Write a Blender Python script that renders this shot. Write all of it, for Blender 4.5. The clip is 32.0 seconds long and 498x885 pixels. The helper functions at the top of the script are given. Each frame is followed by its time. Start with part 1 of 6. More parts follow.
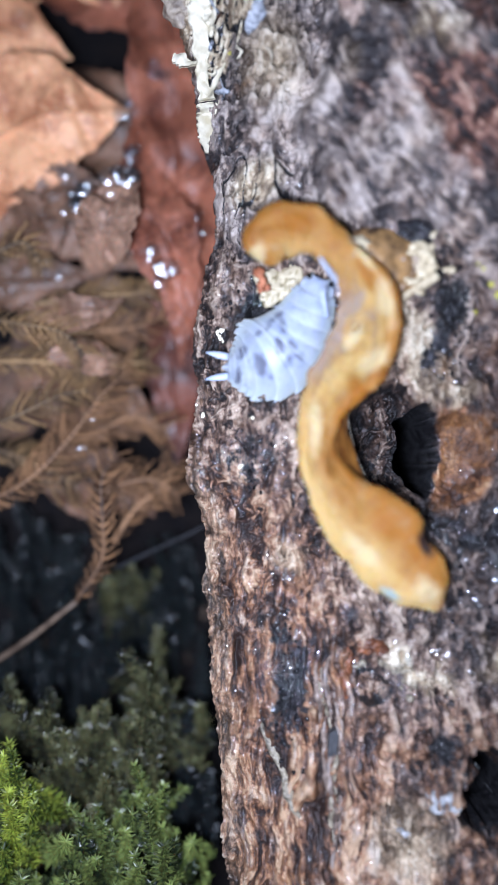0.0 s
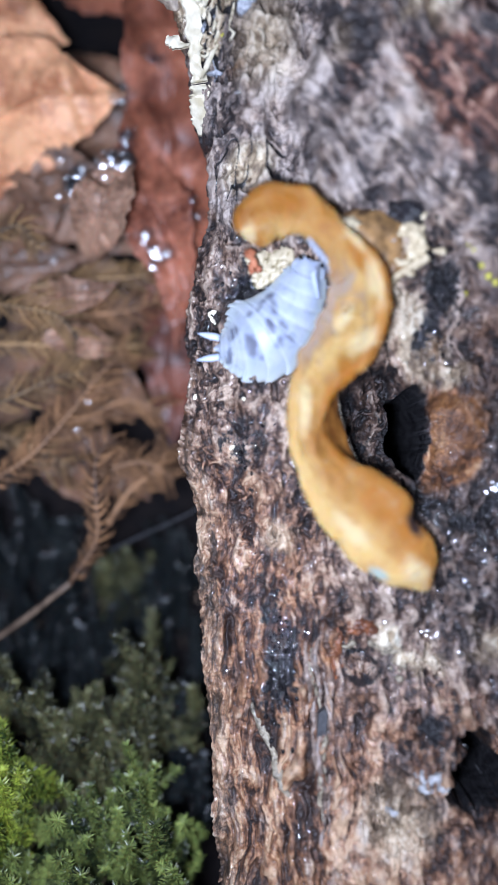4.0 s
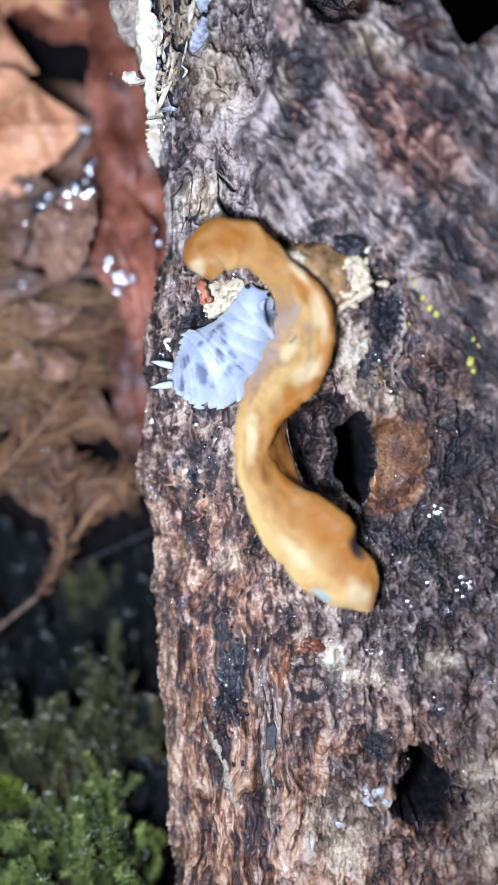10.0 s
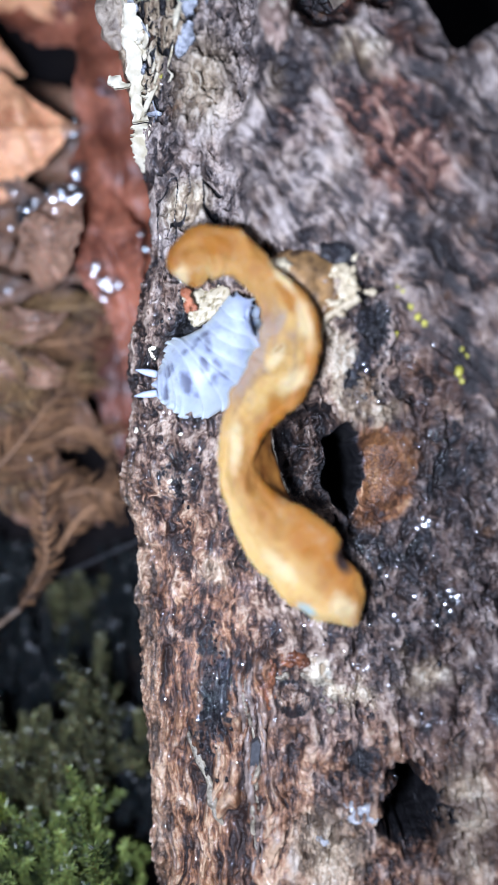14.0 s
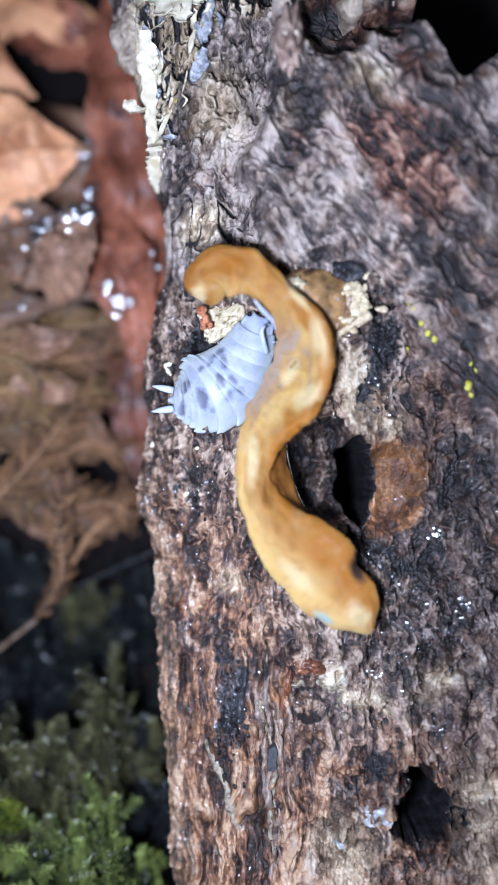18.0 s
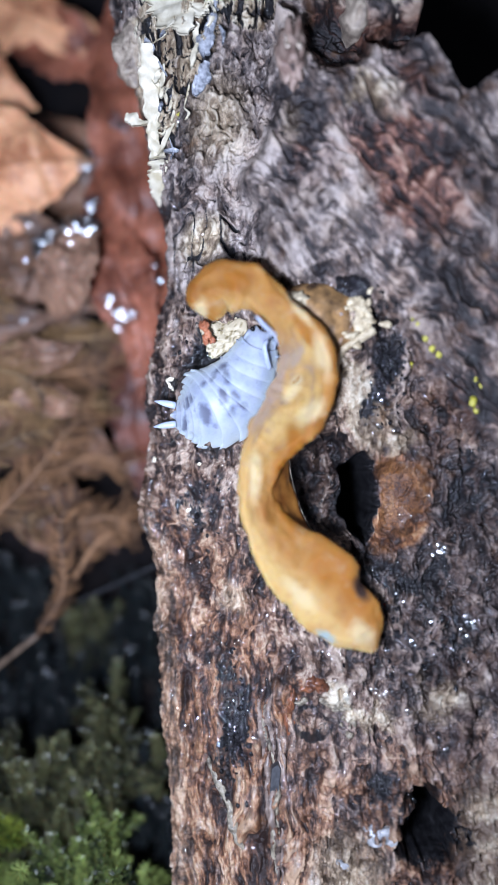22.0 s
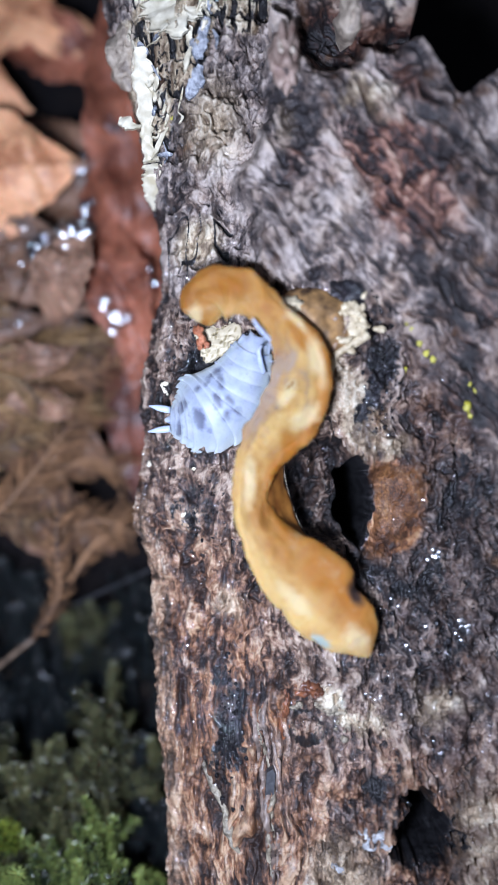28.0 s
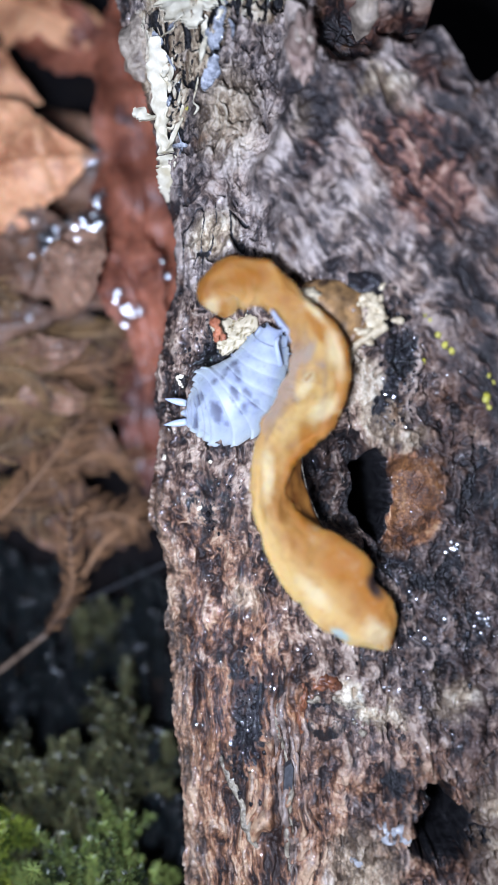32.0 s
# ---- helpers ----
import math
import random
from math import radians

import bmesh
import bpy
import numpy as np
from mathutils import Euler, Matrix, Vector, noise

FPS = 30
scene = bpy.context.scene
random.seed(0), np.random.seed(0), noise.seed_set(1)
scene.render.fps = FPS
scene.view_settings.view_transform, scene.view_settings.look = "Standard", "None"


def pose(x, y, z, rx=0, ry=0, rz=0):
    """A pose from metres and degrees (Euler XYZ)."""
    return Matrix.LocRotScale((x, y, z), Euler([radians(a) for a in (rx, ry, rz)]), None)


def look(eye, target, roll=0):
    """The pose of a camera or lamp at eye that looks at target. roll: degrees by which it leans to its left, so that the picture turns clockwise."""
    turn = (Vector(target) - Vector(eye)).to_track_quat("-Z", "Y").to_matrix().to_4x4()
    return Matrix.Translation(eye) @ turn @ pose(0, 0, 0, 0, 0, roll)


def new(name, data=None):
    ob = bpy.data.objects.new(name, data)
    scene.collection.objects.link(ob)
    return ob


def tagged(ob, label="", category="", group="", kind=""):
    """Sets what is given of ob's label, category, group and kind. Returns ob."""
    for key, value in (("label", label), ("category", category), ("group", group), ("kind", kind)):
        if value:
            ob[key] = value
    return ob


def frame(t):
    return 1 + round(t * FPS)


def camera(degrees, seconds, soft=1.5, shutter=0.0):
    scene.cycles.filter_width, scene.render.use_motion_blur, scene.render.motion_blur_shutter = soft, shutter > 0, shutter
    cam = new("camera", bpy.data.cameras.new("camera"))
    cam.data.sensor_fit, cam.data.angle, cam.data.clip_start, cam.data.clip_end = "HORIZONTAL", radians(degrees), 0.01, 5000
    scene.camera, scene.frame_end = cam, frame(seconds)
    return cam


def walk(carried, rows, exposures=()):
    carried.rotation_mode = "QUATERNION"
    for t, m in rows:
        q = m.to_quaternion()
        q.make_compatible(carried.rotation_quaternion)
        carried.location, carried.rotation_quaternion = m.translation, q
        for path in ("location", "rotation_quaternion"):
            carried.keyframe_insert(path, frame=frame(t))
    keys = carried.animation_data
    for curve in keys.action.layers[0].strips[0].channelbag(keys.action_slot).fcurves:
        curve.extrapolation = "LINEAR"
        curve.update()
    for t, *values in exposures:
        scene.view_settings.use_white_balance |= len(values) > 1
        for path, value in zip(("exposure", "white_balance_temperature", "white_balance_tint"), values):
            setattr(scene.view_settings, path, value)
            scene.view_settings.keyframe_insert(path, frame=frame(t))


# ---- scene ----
# Everything is laid out in millimetres and scaled by MM; the camera looks down on the log.
MM = 0.001

cam = camera(30.0, 32.0, soft=1.5)
cam.data.dof.use_dof = True
cam.data.dof.focus_distance = 0.0971
cam.data.dof.aperture_fstop = 11.0

walk(cam, [
    (0.0, pose(-0.00542, -0.00056, 0.09591, 1.646, -0.753, -0.092)),
    (0.5, pose(-0.00537, -0.00086, 0.09597, 1.577, -0.685, -0.072)),
    (1.0, pose(-0.00515, -0.00137, 0.09597, 1.658, -0.769, -0.053)),
    (1.5, pose(-0.00560, -0.00044, 0.09684, 1.410, -1.021, 0.056)),
    (2.0, pose(-0.00499, -0.00099, 0.09642, 1.336, -0.822, 0.056)),
    (2.5, pose(-0.00455, -0.00071, 0.09636, 1.238, -0.504, 0.084)),
    (3.0, pose(-0.00444, -0.00084, 0.09641, 1.190, -0.559, 0.116)),
    (3.5, pose(-0.00424, -0.00140, 0.09626, 1.248, -0.438, 0.130)),
    (5.5, pose(-0.00166, -0.00295, 0.09631, 1.590, 0.342, 0.138)),
    (6.0, pose(-0.00160, -0.00255, 0.09610, 1.551, 0.478, 0.165)),
    (6.5, pose(-0.00113, -0.00104, 0.09716, 1.124, 0.733, 0.175)),
    (7.0, pose(-0.00062, -0.00159, 0.09727, 1.432, 0.558, 0.172)),
    (7.5, pose(-0.00041, 0.00096, 0.09902, 0.873, 1.149, 0.103)),
    (8.0, pose(0.00088, 0.00076, 0.09888, 0.858, 1.325, 0.160)),
    (8.5, pose(0.00196, 0.00112, 0.09919, 0.991, 1.654, 0.170)),
    (9.0, pose(0.00204, 0.00095, 0.10002, 1.154, 1.000, 0.150)),
    (9.5, pose(0.00245, 0.00117, 0.10019, 1.013, 0.661, 0.189)),
    (10.0, pose(0.00230, 0.00126, 0.09968, 0.876, 0.369, 0.246)),
    (10.5, pose(0.00257, 0.00163, 0.09967, 1.052, 0.274, 0.264)),
    (11.0, pose(0.00270, 0.00195, 0.09965, 1.051, 0.416, 0.297)),
    (11.5, pose(0.00265, 0.00152, 0.09960, 1.261, 0.311, 0.308)),
    (12.0, pose(0.00309, 0.00155, 0.09927, 1.192, 0.455, 0.310)),
    (12.5, pose(0.00291, 0.00182, 0.09948, 1.391, 0.263, 0.345)),
    (13.0, pose(0.00229, 0.00210, 0.09875, 1.217, 0.336, 0.402)),
    (13.5, pose(0.00268, 0.00197, 0.09833, 1.232, 0.408, 0.434)),
    (14.0, pose(0.00393, 0.00198, 0.09805, 1.100, 0.445, 0.471)),
    (14.5, pose(0.00436, 0.00130, 0.09806, 1.533, 0.510, 0.456)),
    (16.5, pose(0.00317, 0.00183, 0.09882, 1.331, -0.015, 0.214)),
    (17.0, pose(0.00297, 0.00279, 0.09880, 1.400, 0.030, 0.162)),
    (17.5, pose(0.00248, 0.00394, 0.09973, 1.550, 0.066, 0.131)),
    (18.0, pose(0.00093, 0.00230, 0.10064, 1.693, -0.411, 0.049)),
    (18.5, pose(0.00087, 0.00280, 0.10081, 1.550, -0.528, 0.019)),
    (19.0, pose(0.00151, 0.00260, 0.10055, 1.757, -0.254, 0.018)),
    (19.5, pose(0.00078, 0.00345, 0.10080, 1.838, -0.508, 0.067)),
    (20.0, pose(0.00046, 0.00375, 0.10077, 1.800, -0.460, 0.031)),
    (20.5, pose(0.00072, 0.00288, 0.10005, 1.994, -0.407, 0.083)),
    (21.0, pose(0.00099, 0.00367, 0.10017, 1.929, -0.258, 0.019)),
    (21.5, pose(0.00117, 0.00338, 0.10025, 1.924, -0.251, 0.022)),
    (22.0, pose(0.00119, 0.00366, 0.09987, 1.870, -0.094, 0.037)),
    (22.5, pose(0.00095, 0.00422, 0.09990, 1.922, -0.350, 0.008)),
    (23.0, pose(0.00061, 0.00539, 0.10036, 1.792, -0.426, -0.001)),
    (23.5, pose(-0.00023, 0.00392, 0.10020, 1.791, -0.578, -0.021)),
    (24.0, pose(-0.00010, 0.00395, 0.10025, 1.901, -0.521, -0.061)),
    (24.5, pose(0.00016, 0.00406, 0.09974, 1.850, -0.479, -0.042)),
    (26.5, pose(0.00091, 0.00327, 0.09911, 1.761, -0.269, -0.072)),
    (27.0, pose(0.00061, 0.00294, 0.09931, 1.926, -0.464, -0.095)),
    (27.5, pose(0.00099, 0.00402, 0.10008, 1.859, -0.491, -0.143)),
    (28.0, pose(0.00173, 0.00473, 0.09986, 1.525, -0.108, -0.078)),
    (28.5, pose(0.00118, 0.00327, 0.09948, 1.711, -0.247, -0.153)),
    (29.0, pose(0.00148, 0.00250, 0.09930, 1.581, -0.282, -0.159)),
    (29.5, pose(0.00141, 0.00308, 0.09906, 1.668, -0.299, -0.136)),
    (30.0, pose(0.00160, 0.00252, 0.09886, 1.660, -0.101, -0.234)),
    (30.5, pose(0.00075, 0.00240, 0.09893, 1.815, -0.326, -0.209)),
    (31.0, pose(0.00011, 0.00333, 0.09904, 1.786, -0.483, -0.174)),
    (31.5, pose(-0.00002, 0.00512, 0.09972, 1.513, -0.262, -0.236)),
    (32.0, pose(-0.00055, 0.00429, 0.09924, 1.356, -0.429, -0.277)),
], exposures=((0.0, 0.10), (3.0, 0.10), (7.0, 0.15), (14.5, 0.17), (17.0, 0.16), (19.0, 0.03), (24.0, 0.0), (32.0, 0.0)))

# ---- light: a small cool lamp beside the lens, and a dim room ----
world = bpy.data.worlds.new("room")
scene.world = world
world.use_nodes = True
world.node_tree.nodes["Background"].inputs["Color"].default_value = (0.55, 0.68, 1.0, 1)
world.node_tree.nodes["Background"].inputs["Strength"].default_value = 0.12


def lamp(name, where, aim, watts, size, colour):
    data = bpy.data.lights.new(name, "AREA")
    data.shape, data.size, data.energy, data.color = "DISK", size * MM, watts, colour
    ob = new(name, data)
    ob.matrix_world = look([c * MM for c in where], [c * MM for c in aim])
    return ob


lamp("phone_lamp", (-16, -9, 98), (0, 0, 0), 0.24, 15, (0.69, 0.79, 1.07))


# ---- numbers: smooth lattice noise on whole arrays ----
def lattice(ix, iy, seed):
    h = (ix.astype(np.int64) * 374761393 + iy.astype(np.int64) * 668265263 + seed * 1274126177) & 0xFFFFFFFF
    h = ((h ^ (h >> 13)) * 1274126177) & 0xFFFFFFFF
    return ((h ^ (h >> 16)) & 0xFFFFFF) / float(0xFFFFFF)


def vnoise(x, y, seed=0):
    """Value noise, -1 to 1."""
    ix, iy = np.floor(x), np.floor(y)
    fx, fy = x - ix, y - iy
    fx, fy = fx * fx * fx * (fx * (fx * 6 - 15) + 10), fy * fy * fy * (fy * (fy * 6 - 15) + 10)
    a, b = lattice(ix, iy, seed), lattice(ix + 1, iy, seed)
    c, d = lattice(ix, iy + 1, seed), lattice(ix + 1, iy + 1, seed)
    return 2 * (a + (b - a) * fx + (c - a) * fy + (a - b - c + d) * fx * fy) - 1


def fbm(x, y, seed=0, octaves=4, gain=0.5):
    out, amp, total = 0.0, 1.0, 0.0
    for k in range(octaves):
        c, s = math.cos(0.6 * k), math.sin(0.6 * k)
        out = out + amp * vnoise((c * x - s * y) * 2**k + 17.3 * k, (s * x + c * y) * 2**k + 9.1 * k, seed + k)
        total, amp = total + amp, amp * gain
    return out / total


def strands(x, y, seed=0, octaves=3):
    """Bundles that run along y: rounded crests, narrow furrows."""
    out, amp = 0.0, 1.0
    for k in range(octaves):
        out = out + amp * (2.3 * np.abs(vnoise(x * 2**k + 5 * k, y * 1.7**k + 3 * k, seed + k)) ** 0.55 - 1.35)
        amp *= 0.6
    return out / 1.8


def step(a, b, v):
    t = np.clip((v - a) / (b - a), 0, 1)
    return t * t * (3 - 2 * t)


def blob(x, y, place, rx, ry, turn=0.0):
    """1 at the middle of an ellipse, 0 at its rim and outside."""
    c, s = math.cos(radians(turn)), math.sin(radians(turn))
    u, v = x - place[0], y - place[1]
    r = np.sqrt(((c * u + s * v) / rx) ** 2 + ((-s * u + c * v) / ry) ** 2)
    return 1 - step(0.0, 1.0, r)


# ---- things and parts ----
ORIGIN = {}


def solid(name, verts, faces, material, smooth=True, closed=True):
    """A mesh from places in millimetres; a closed one is turned to face outwards."""
    verts, faces = np.asarray(verts, float), faces if isinstance(faces, list) else faces.tolist()
    if closed:
        turned = np.array([(q[0], q[k], q[k + 1]) for q in faces for k in range(1, len(q) - 1)])
        a, b, c = (verts[turned[:, k]] - verts.mean(0) for k in range(3))
        if (a * np.cross(b, c)).sum() < 0:
            faces = [q[::-1] for q in faces]
    me = bpy.data.meshes.new(name)
    me.from_pydata((verts * MM).tolist(), [], faces)
    if smooth:
        me.polygons.foreach_set("use_smooth", [True] * len(me.polygons))
    me.materials.append(material)
    me.validate()
    return me


def thing(name, at, label, category, group="", kind=""):
    ob = new(name)
    ob.location = [c * MM for c in at]
    ob.empty_display_size = 0.002
    ORIGIN[ob] = np.array(at, float)
    return tagged(ob, label, category, group, kind)


def part(name, verts, faces, material, parent, label="", at=None, smooth=True, kind="", closed=True):
    """Links one mesh, given in the place's own millimetres, under a thing or a part."""
    base = ORIGIN[parent]
    at = base if at is None else np.array(at, float)
    ob = new(name, solid(name, np.asarray(verts, float) - at, faces, material, smooth, closed))
    ob.parent = parent
    ob.location = [c * MM for c in at - base]
    ORIGIN[ob] = at
    return tagged(ob, label, kind=kind)


def whole(name, verts, faces, material, at, label, category, group="", kind="", smooth=True, closed=True):
    ob = new(name, solid(name, np.asarray(verts, float) - np.array(at, float), faces, material, smooth, closed))
    ob.location = [c * MM for c in at]
    ORIGIN[ob] = np.array(at, float)
    return tagged(ob, label, category, group, kind)


def grid_faces(rows, cols, wrap=False):
    """Quads of a grid of rows x cols vertices; wrap closes each row."""
    i = np.arange(rows - 1)[:, None] * cols
    j = np.arange(cols if wrap else cols - 1)[None, :]
    k = (j + 1) % cols
    return np.stack([i + j, i + k, i + cols + k, i + cols + j], -1).reshape(-1, 4)


def tube(path, radii, sides=7, flat=1.0, cap=True):
    """A tapered tube along a path of places."""
    path = np.asarray(path, float)
    radii = np.broadcast_to(np.asarray(radii, float), len(path))
    ahead = np.gradient(path, axis=0)
    ahead /= np.linalg.norm(ahead, axis=1)[:, None] + 1e-9
    up = np.array([0.03, 0.05, 1.0]) if abs(ahead[:, 2]).mean() < 0.8 else np.array([1.0, 0.05, 0.03])
    side = np.cross(ahead, up)
    side /= np.linalg.norm(side, axis=1)[:, None] + 1e-9
    top = np.cross(side, ahead)
    a = np.arange(sides) * 2 * math.pi / sides
    ring = side[:, None] * np.cos(a)[None, :, None] + flat * top[:, None] * np.sin(a)[None, :, None]
    verts = (path[:, None] + ring * radii[:, None, None]).reshape(-1, 3)
    faces = grid_faces(len(path), sides, True)[:, ::-1].tolist()
    if cap:
        n = len(path)
        faces += [list(range(sides)), list(range((n - 1) * sides, n * sides))[::-1]]
    return verts, faces


def joined(pieces):
    verts, faces, n = [], [], 0
    for v, f in pieces:
        verts.append(np.asarray(v, float))
        faces += [[i + n for i in q] for q in (f if isinstance(f, list) else f.tolist())]
        n += len(v)
    return np.concatenate(verts), faces


def spline(points, count):
    """A smooth curve through some points (Catmull-Rom), evenly in their number; any number of columns."""
    p = np.asarray(points, float)
    p = np.vstack([2 * p[0] - p[1], p, 2 * p[-1] - p[-2]])
    t = np.linspace(0, len(p) - 3 - 1e-9, count)
    i = t.astype(int)
    f = (t - i)[:, None]
    a, b, c, d = p[i], p[i + 1], p[i + 2], p[i + 3]
    return 0.5 * (2 * b + (c - a) * f + (2 * a - 5 * b + 4 * c - d) * f**2 + (3 * b - a - 3 * c + d) * f**3)


# ---- materials ----
class Nodes:
    """A short way to write node trees."""

    def __init__(self, name):
        self.material = bpy.data.materials.new(name)
        self.material.use_nodes = True
        self.tree = self.material.node_tree
        self.shader = self.tree.nodes["Principled BSDF"]

    def add(self, kind):
        return self.tree.nodes.new(kind)

    def put(self, value, socket):
        if isinstance(value, bpy.types.NodeSocket):
            self.tree.links.new(value, socket)
        else:
            socket.default_value = value

    def coords(self, scale=(1, 1, 1), turn=0.0):
        source = self.add("ShaderNodeTexCoord")
        mapping = self.add("ShaderNodeMapping")
        mapping.inputs["Scale"].default_value = [1000 * c for c in scale]
        mapping.inputs["Rotation"].default_value = (0, 0, radians(turn))
        self.put(source.outputs["Object"], mapping.inputs["Vector"])
        return mapping.outputs["Vector"]

    def slanted(self, scale, turn):
        """Coordinates turned first and stretched along the turned axes."""
        mapping = self.add("ShaderNodeMapping")
        mapping.inputs["Scale"].default_value = scale
        self.put(self.coords(turn=turn), mapping.inputs["Vector"])
        return mapping.outputs["Vector"]

    def blend(self, factor, a, b):
        node = self.add("ShaderNodeMix")
        for value, key in ((factor, 0), (a, 2), (b, 3)):
            self.put(value, node.inputs[key])
        return node.outputs[0]

    def noise(self, scale, detail=4.0, rough=0.55, vector=None, distortion=0.0):
        node = self.add("ShaderNodeTexNoise")
        for key, value in (("Scale", scale), ("Detail", detail), ("Roughness", rough), ("Distortion", distortion)):
            node.inputs[key].default_value = value
        self.put(vector if vector is not None else self.coords(), node.inputs["Vector"])
        return node.outputs["Fac"]

    def spread(self, value, low, high, to_low=0.0, to_high=1.0):
        node = self.add("ShaderNodeMapRange")
        for key, v in zip(("Value", "From Min", "From Max", "To Min", "To Max"), (value, low, high, to_low, to_high)):
            self.put(v, node.inputs[key])
        return node.outputs["Result"]

    def ramp(self, value, stops):
        node = self.add("ShaderNodeValToRGB")
        while len(node.color_ramp.elements) < len(stops):
            node.color_ramp.elements.new(0.5)
        for element, (place, colour) in zip(node.color_ramp.elements, stops):
            element.position, element.color = place, (*colour, 1)
        self.put(value, node.inputs["Fac"])
        return node.outputs["Color"]

    def mix(self, factor, a, b, way="MIX"):
        node = self.add("ShaderNodeMix")
        node.data_type, node.blend_type = "RGBA", way
        self.put(factor, node.inputs["Factor"])
        for value, socket in ((a, node.inputs[6]), (b, node.inputs[7])):
            self.put((*value, 1) if isinstance(value, tuple) else value, socket)
        return node.outputs[2]

    def math(self, way, a, b=0.0):
        node = self.add("ShaderNodeMath")
        node.operation = way
        self.put(a, node.inputs[0]), self.put(b, node.inputs[1])
        return node.outputs[0]

    def attribute(self, name):
        node = self.add("ShaderNodeAttribute")
        node.attribute_name = name
        return node.outputs["Fac"]

    def bump(self, height, strength, millimetres):
        node = self.add("ShaderNodeBump")
        node.inputs["Strength"].default_value, node.inputs["Distance"].default_value = strength, millimetres * MM
        self.put(height, node.inputs["Height"])
        self.put(node.outputs["Normal"], self.shader.inputs["Normal"])
        return node

    def done(self, colour, roughness=0.6, **more):
        self.put((*colour, 1) if isinstance(colour, tuple) else colour, self.shader.inputs["Base Color"])
        self.put(roughness, self.shader.inputs["Roughness"])
        for key, value in more.items():
            self.put(value, self.shader.inputs[key.replace("_", " ")])
        return self.material


def simple(name, dark, light, scale, roughness=0.5, bump=0.3, size=0.15, detail=4.0, **more):
    """Two tones by noise of some grains a millimetre, a second, coarser variation, and relief."""
    n = Nodes(name)
    fine, coarse = n.noise(scale, detail), n.noise(scale * 0.22, 2.0)
    tone = n.math("ADD", n.math("MULTIPLY", fine, 0.62), n.math("MULTIPLY", coarse, 0.38))
    colour = n.ramp(tone, [(0.36, dark), (0.64, light)])
    n.bump(fine, bump, size)
    return n.done(colour, n.spread(coarse, 0.3, 0.7, roughness - 0.08, roughness + 0.1), **more)


def wood_material():
    n = Nodes("wet rotten wood")
    grain_shade, char, rot = n.attribute("grain_shade"), n.attribute("char"), n.attribute("rot")
    pale, grey = n.attribute("pale"), n.attribute("grey")
    along = n.coords((1.0, 0.3, 0.6))
    upper = n.attribute("upper")
    turned = n.slanted((1.0, 0.34, 0.6), -40)
    streak = n.blend(upper, n.noise(1.0, 3.5, 0.58, along, 1.6), n.noise(0.7, 4.5, 0.64, turned, 2.2))
    mottle, fine = n.noise(0.5, 3.0), n.noise(6.0, 3.0)
    speck = n.blend(upper, n.noise(1.2, 4.5, 0.66, n.coords((1, 0.55, 1))), n.spread(n.noise(1.4, 4.0, 0.62, n.slanted((1, 0.45, 1), -40), 1.2), 0.0, 1.0, 0.15, 0.75))
    # real grain tone, plus shade painted dark into the furrows
    tone = n.math("ADD", n.math("MULTIPLY", grain_shade, 0.62), n.math("MULTIPLY", streak, 0.42))
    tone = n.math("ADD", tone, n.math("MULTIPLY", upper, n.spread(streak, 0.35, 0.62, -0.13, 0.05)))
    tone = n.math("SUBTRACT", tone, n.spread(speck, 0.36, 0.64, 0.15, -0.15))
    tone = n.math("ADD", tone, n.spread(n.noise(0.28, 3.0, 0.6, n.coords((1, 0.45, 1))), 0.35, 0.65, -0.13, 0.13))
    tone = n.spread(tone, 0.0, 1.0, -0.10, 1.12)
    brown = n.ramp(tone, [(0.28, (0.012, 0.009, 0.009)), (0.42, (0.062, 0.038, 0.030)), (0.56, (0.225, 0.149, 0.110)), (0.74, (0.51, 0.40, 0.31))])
    rotten = n.ramp(tone, [(0.26, (0.026, 0.012, 0.008)), (0.42, (0.13, 0.055, 0.028)), (0.58, (0.33, 0.145, 0.062)), (0.76, (0.54, 0.33, 0.18))])
    russet = n.ramp(tone, [(0.26, (0.014, 0.008, 0.008)), (0.42, (0.085, 0.036, 0.026)), (0.60, (0.25, 0.115, 0.078)), (0.78, (0.46, 0.30, 0.22))])
    rotten = n.mix(upper, rotten, russet)
    silver = n.ramp(tone, [(0.22, (0.026, 0.021, 0.022)), (0.43, (0.155, 0.122, 0.108)), (0.68, (0.46, 0.385, 0.335))])
    cream = n.ramp(tone, [(0.2, (0.13, 0.085, 0.05)), (0.5, (0.46, 0.36, 0.24)), (0.75, (0.74, 0.66, 0.50))])
    colour = n.mix(n.spread(n.math("ADD", grey, n.spread(mottle, 0.4, 0.62, -0.15, 0.25)), 0.25, 0.75), brown, silver)
    more = n.math("MAXIMUM", n.math("SUBTRACT", rot, 1.0), 0.0)
    colour = n.mix(n.spread(n.math("ADD", more, n.math("MULTIPLY", n.blend(upper, n.spread(n.noise(0.7, 4.0, 0.6, n.coords((1, 0.5, 1))), 0.34, 0.50), n.spread(n.noise(0.5, 4.0, 0.6, n.slanted((1, 0.3, 1), -40)), 0.38, 0.58)), rot)), 0.0, 1.0), colour, rotten)
    colour = n.mix(n.spread(n.math("ADD", n.math("MULTIPLY", pale, 0.75), n.math("MULTIPLY", fine, 0.4)), 0.42, 0.72), colour, cream)
    # wet wood is darker; shade and lamp fall-off are painted with it
    damp_and_shade = n.math("MULTIPLY", n.spread(n.noise(0.35, 5.0, 0.65), 0.36, 0.56, 0.25, 1.0), n.attribute("damp_and_shade"))
    colour = n.mix(damp_and_shade, colour, n.mix(1.0, colour, (0.24, 0.20, 0.20), "MULTIPLY"))
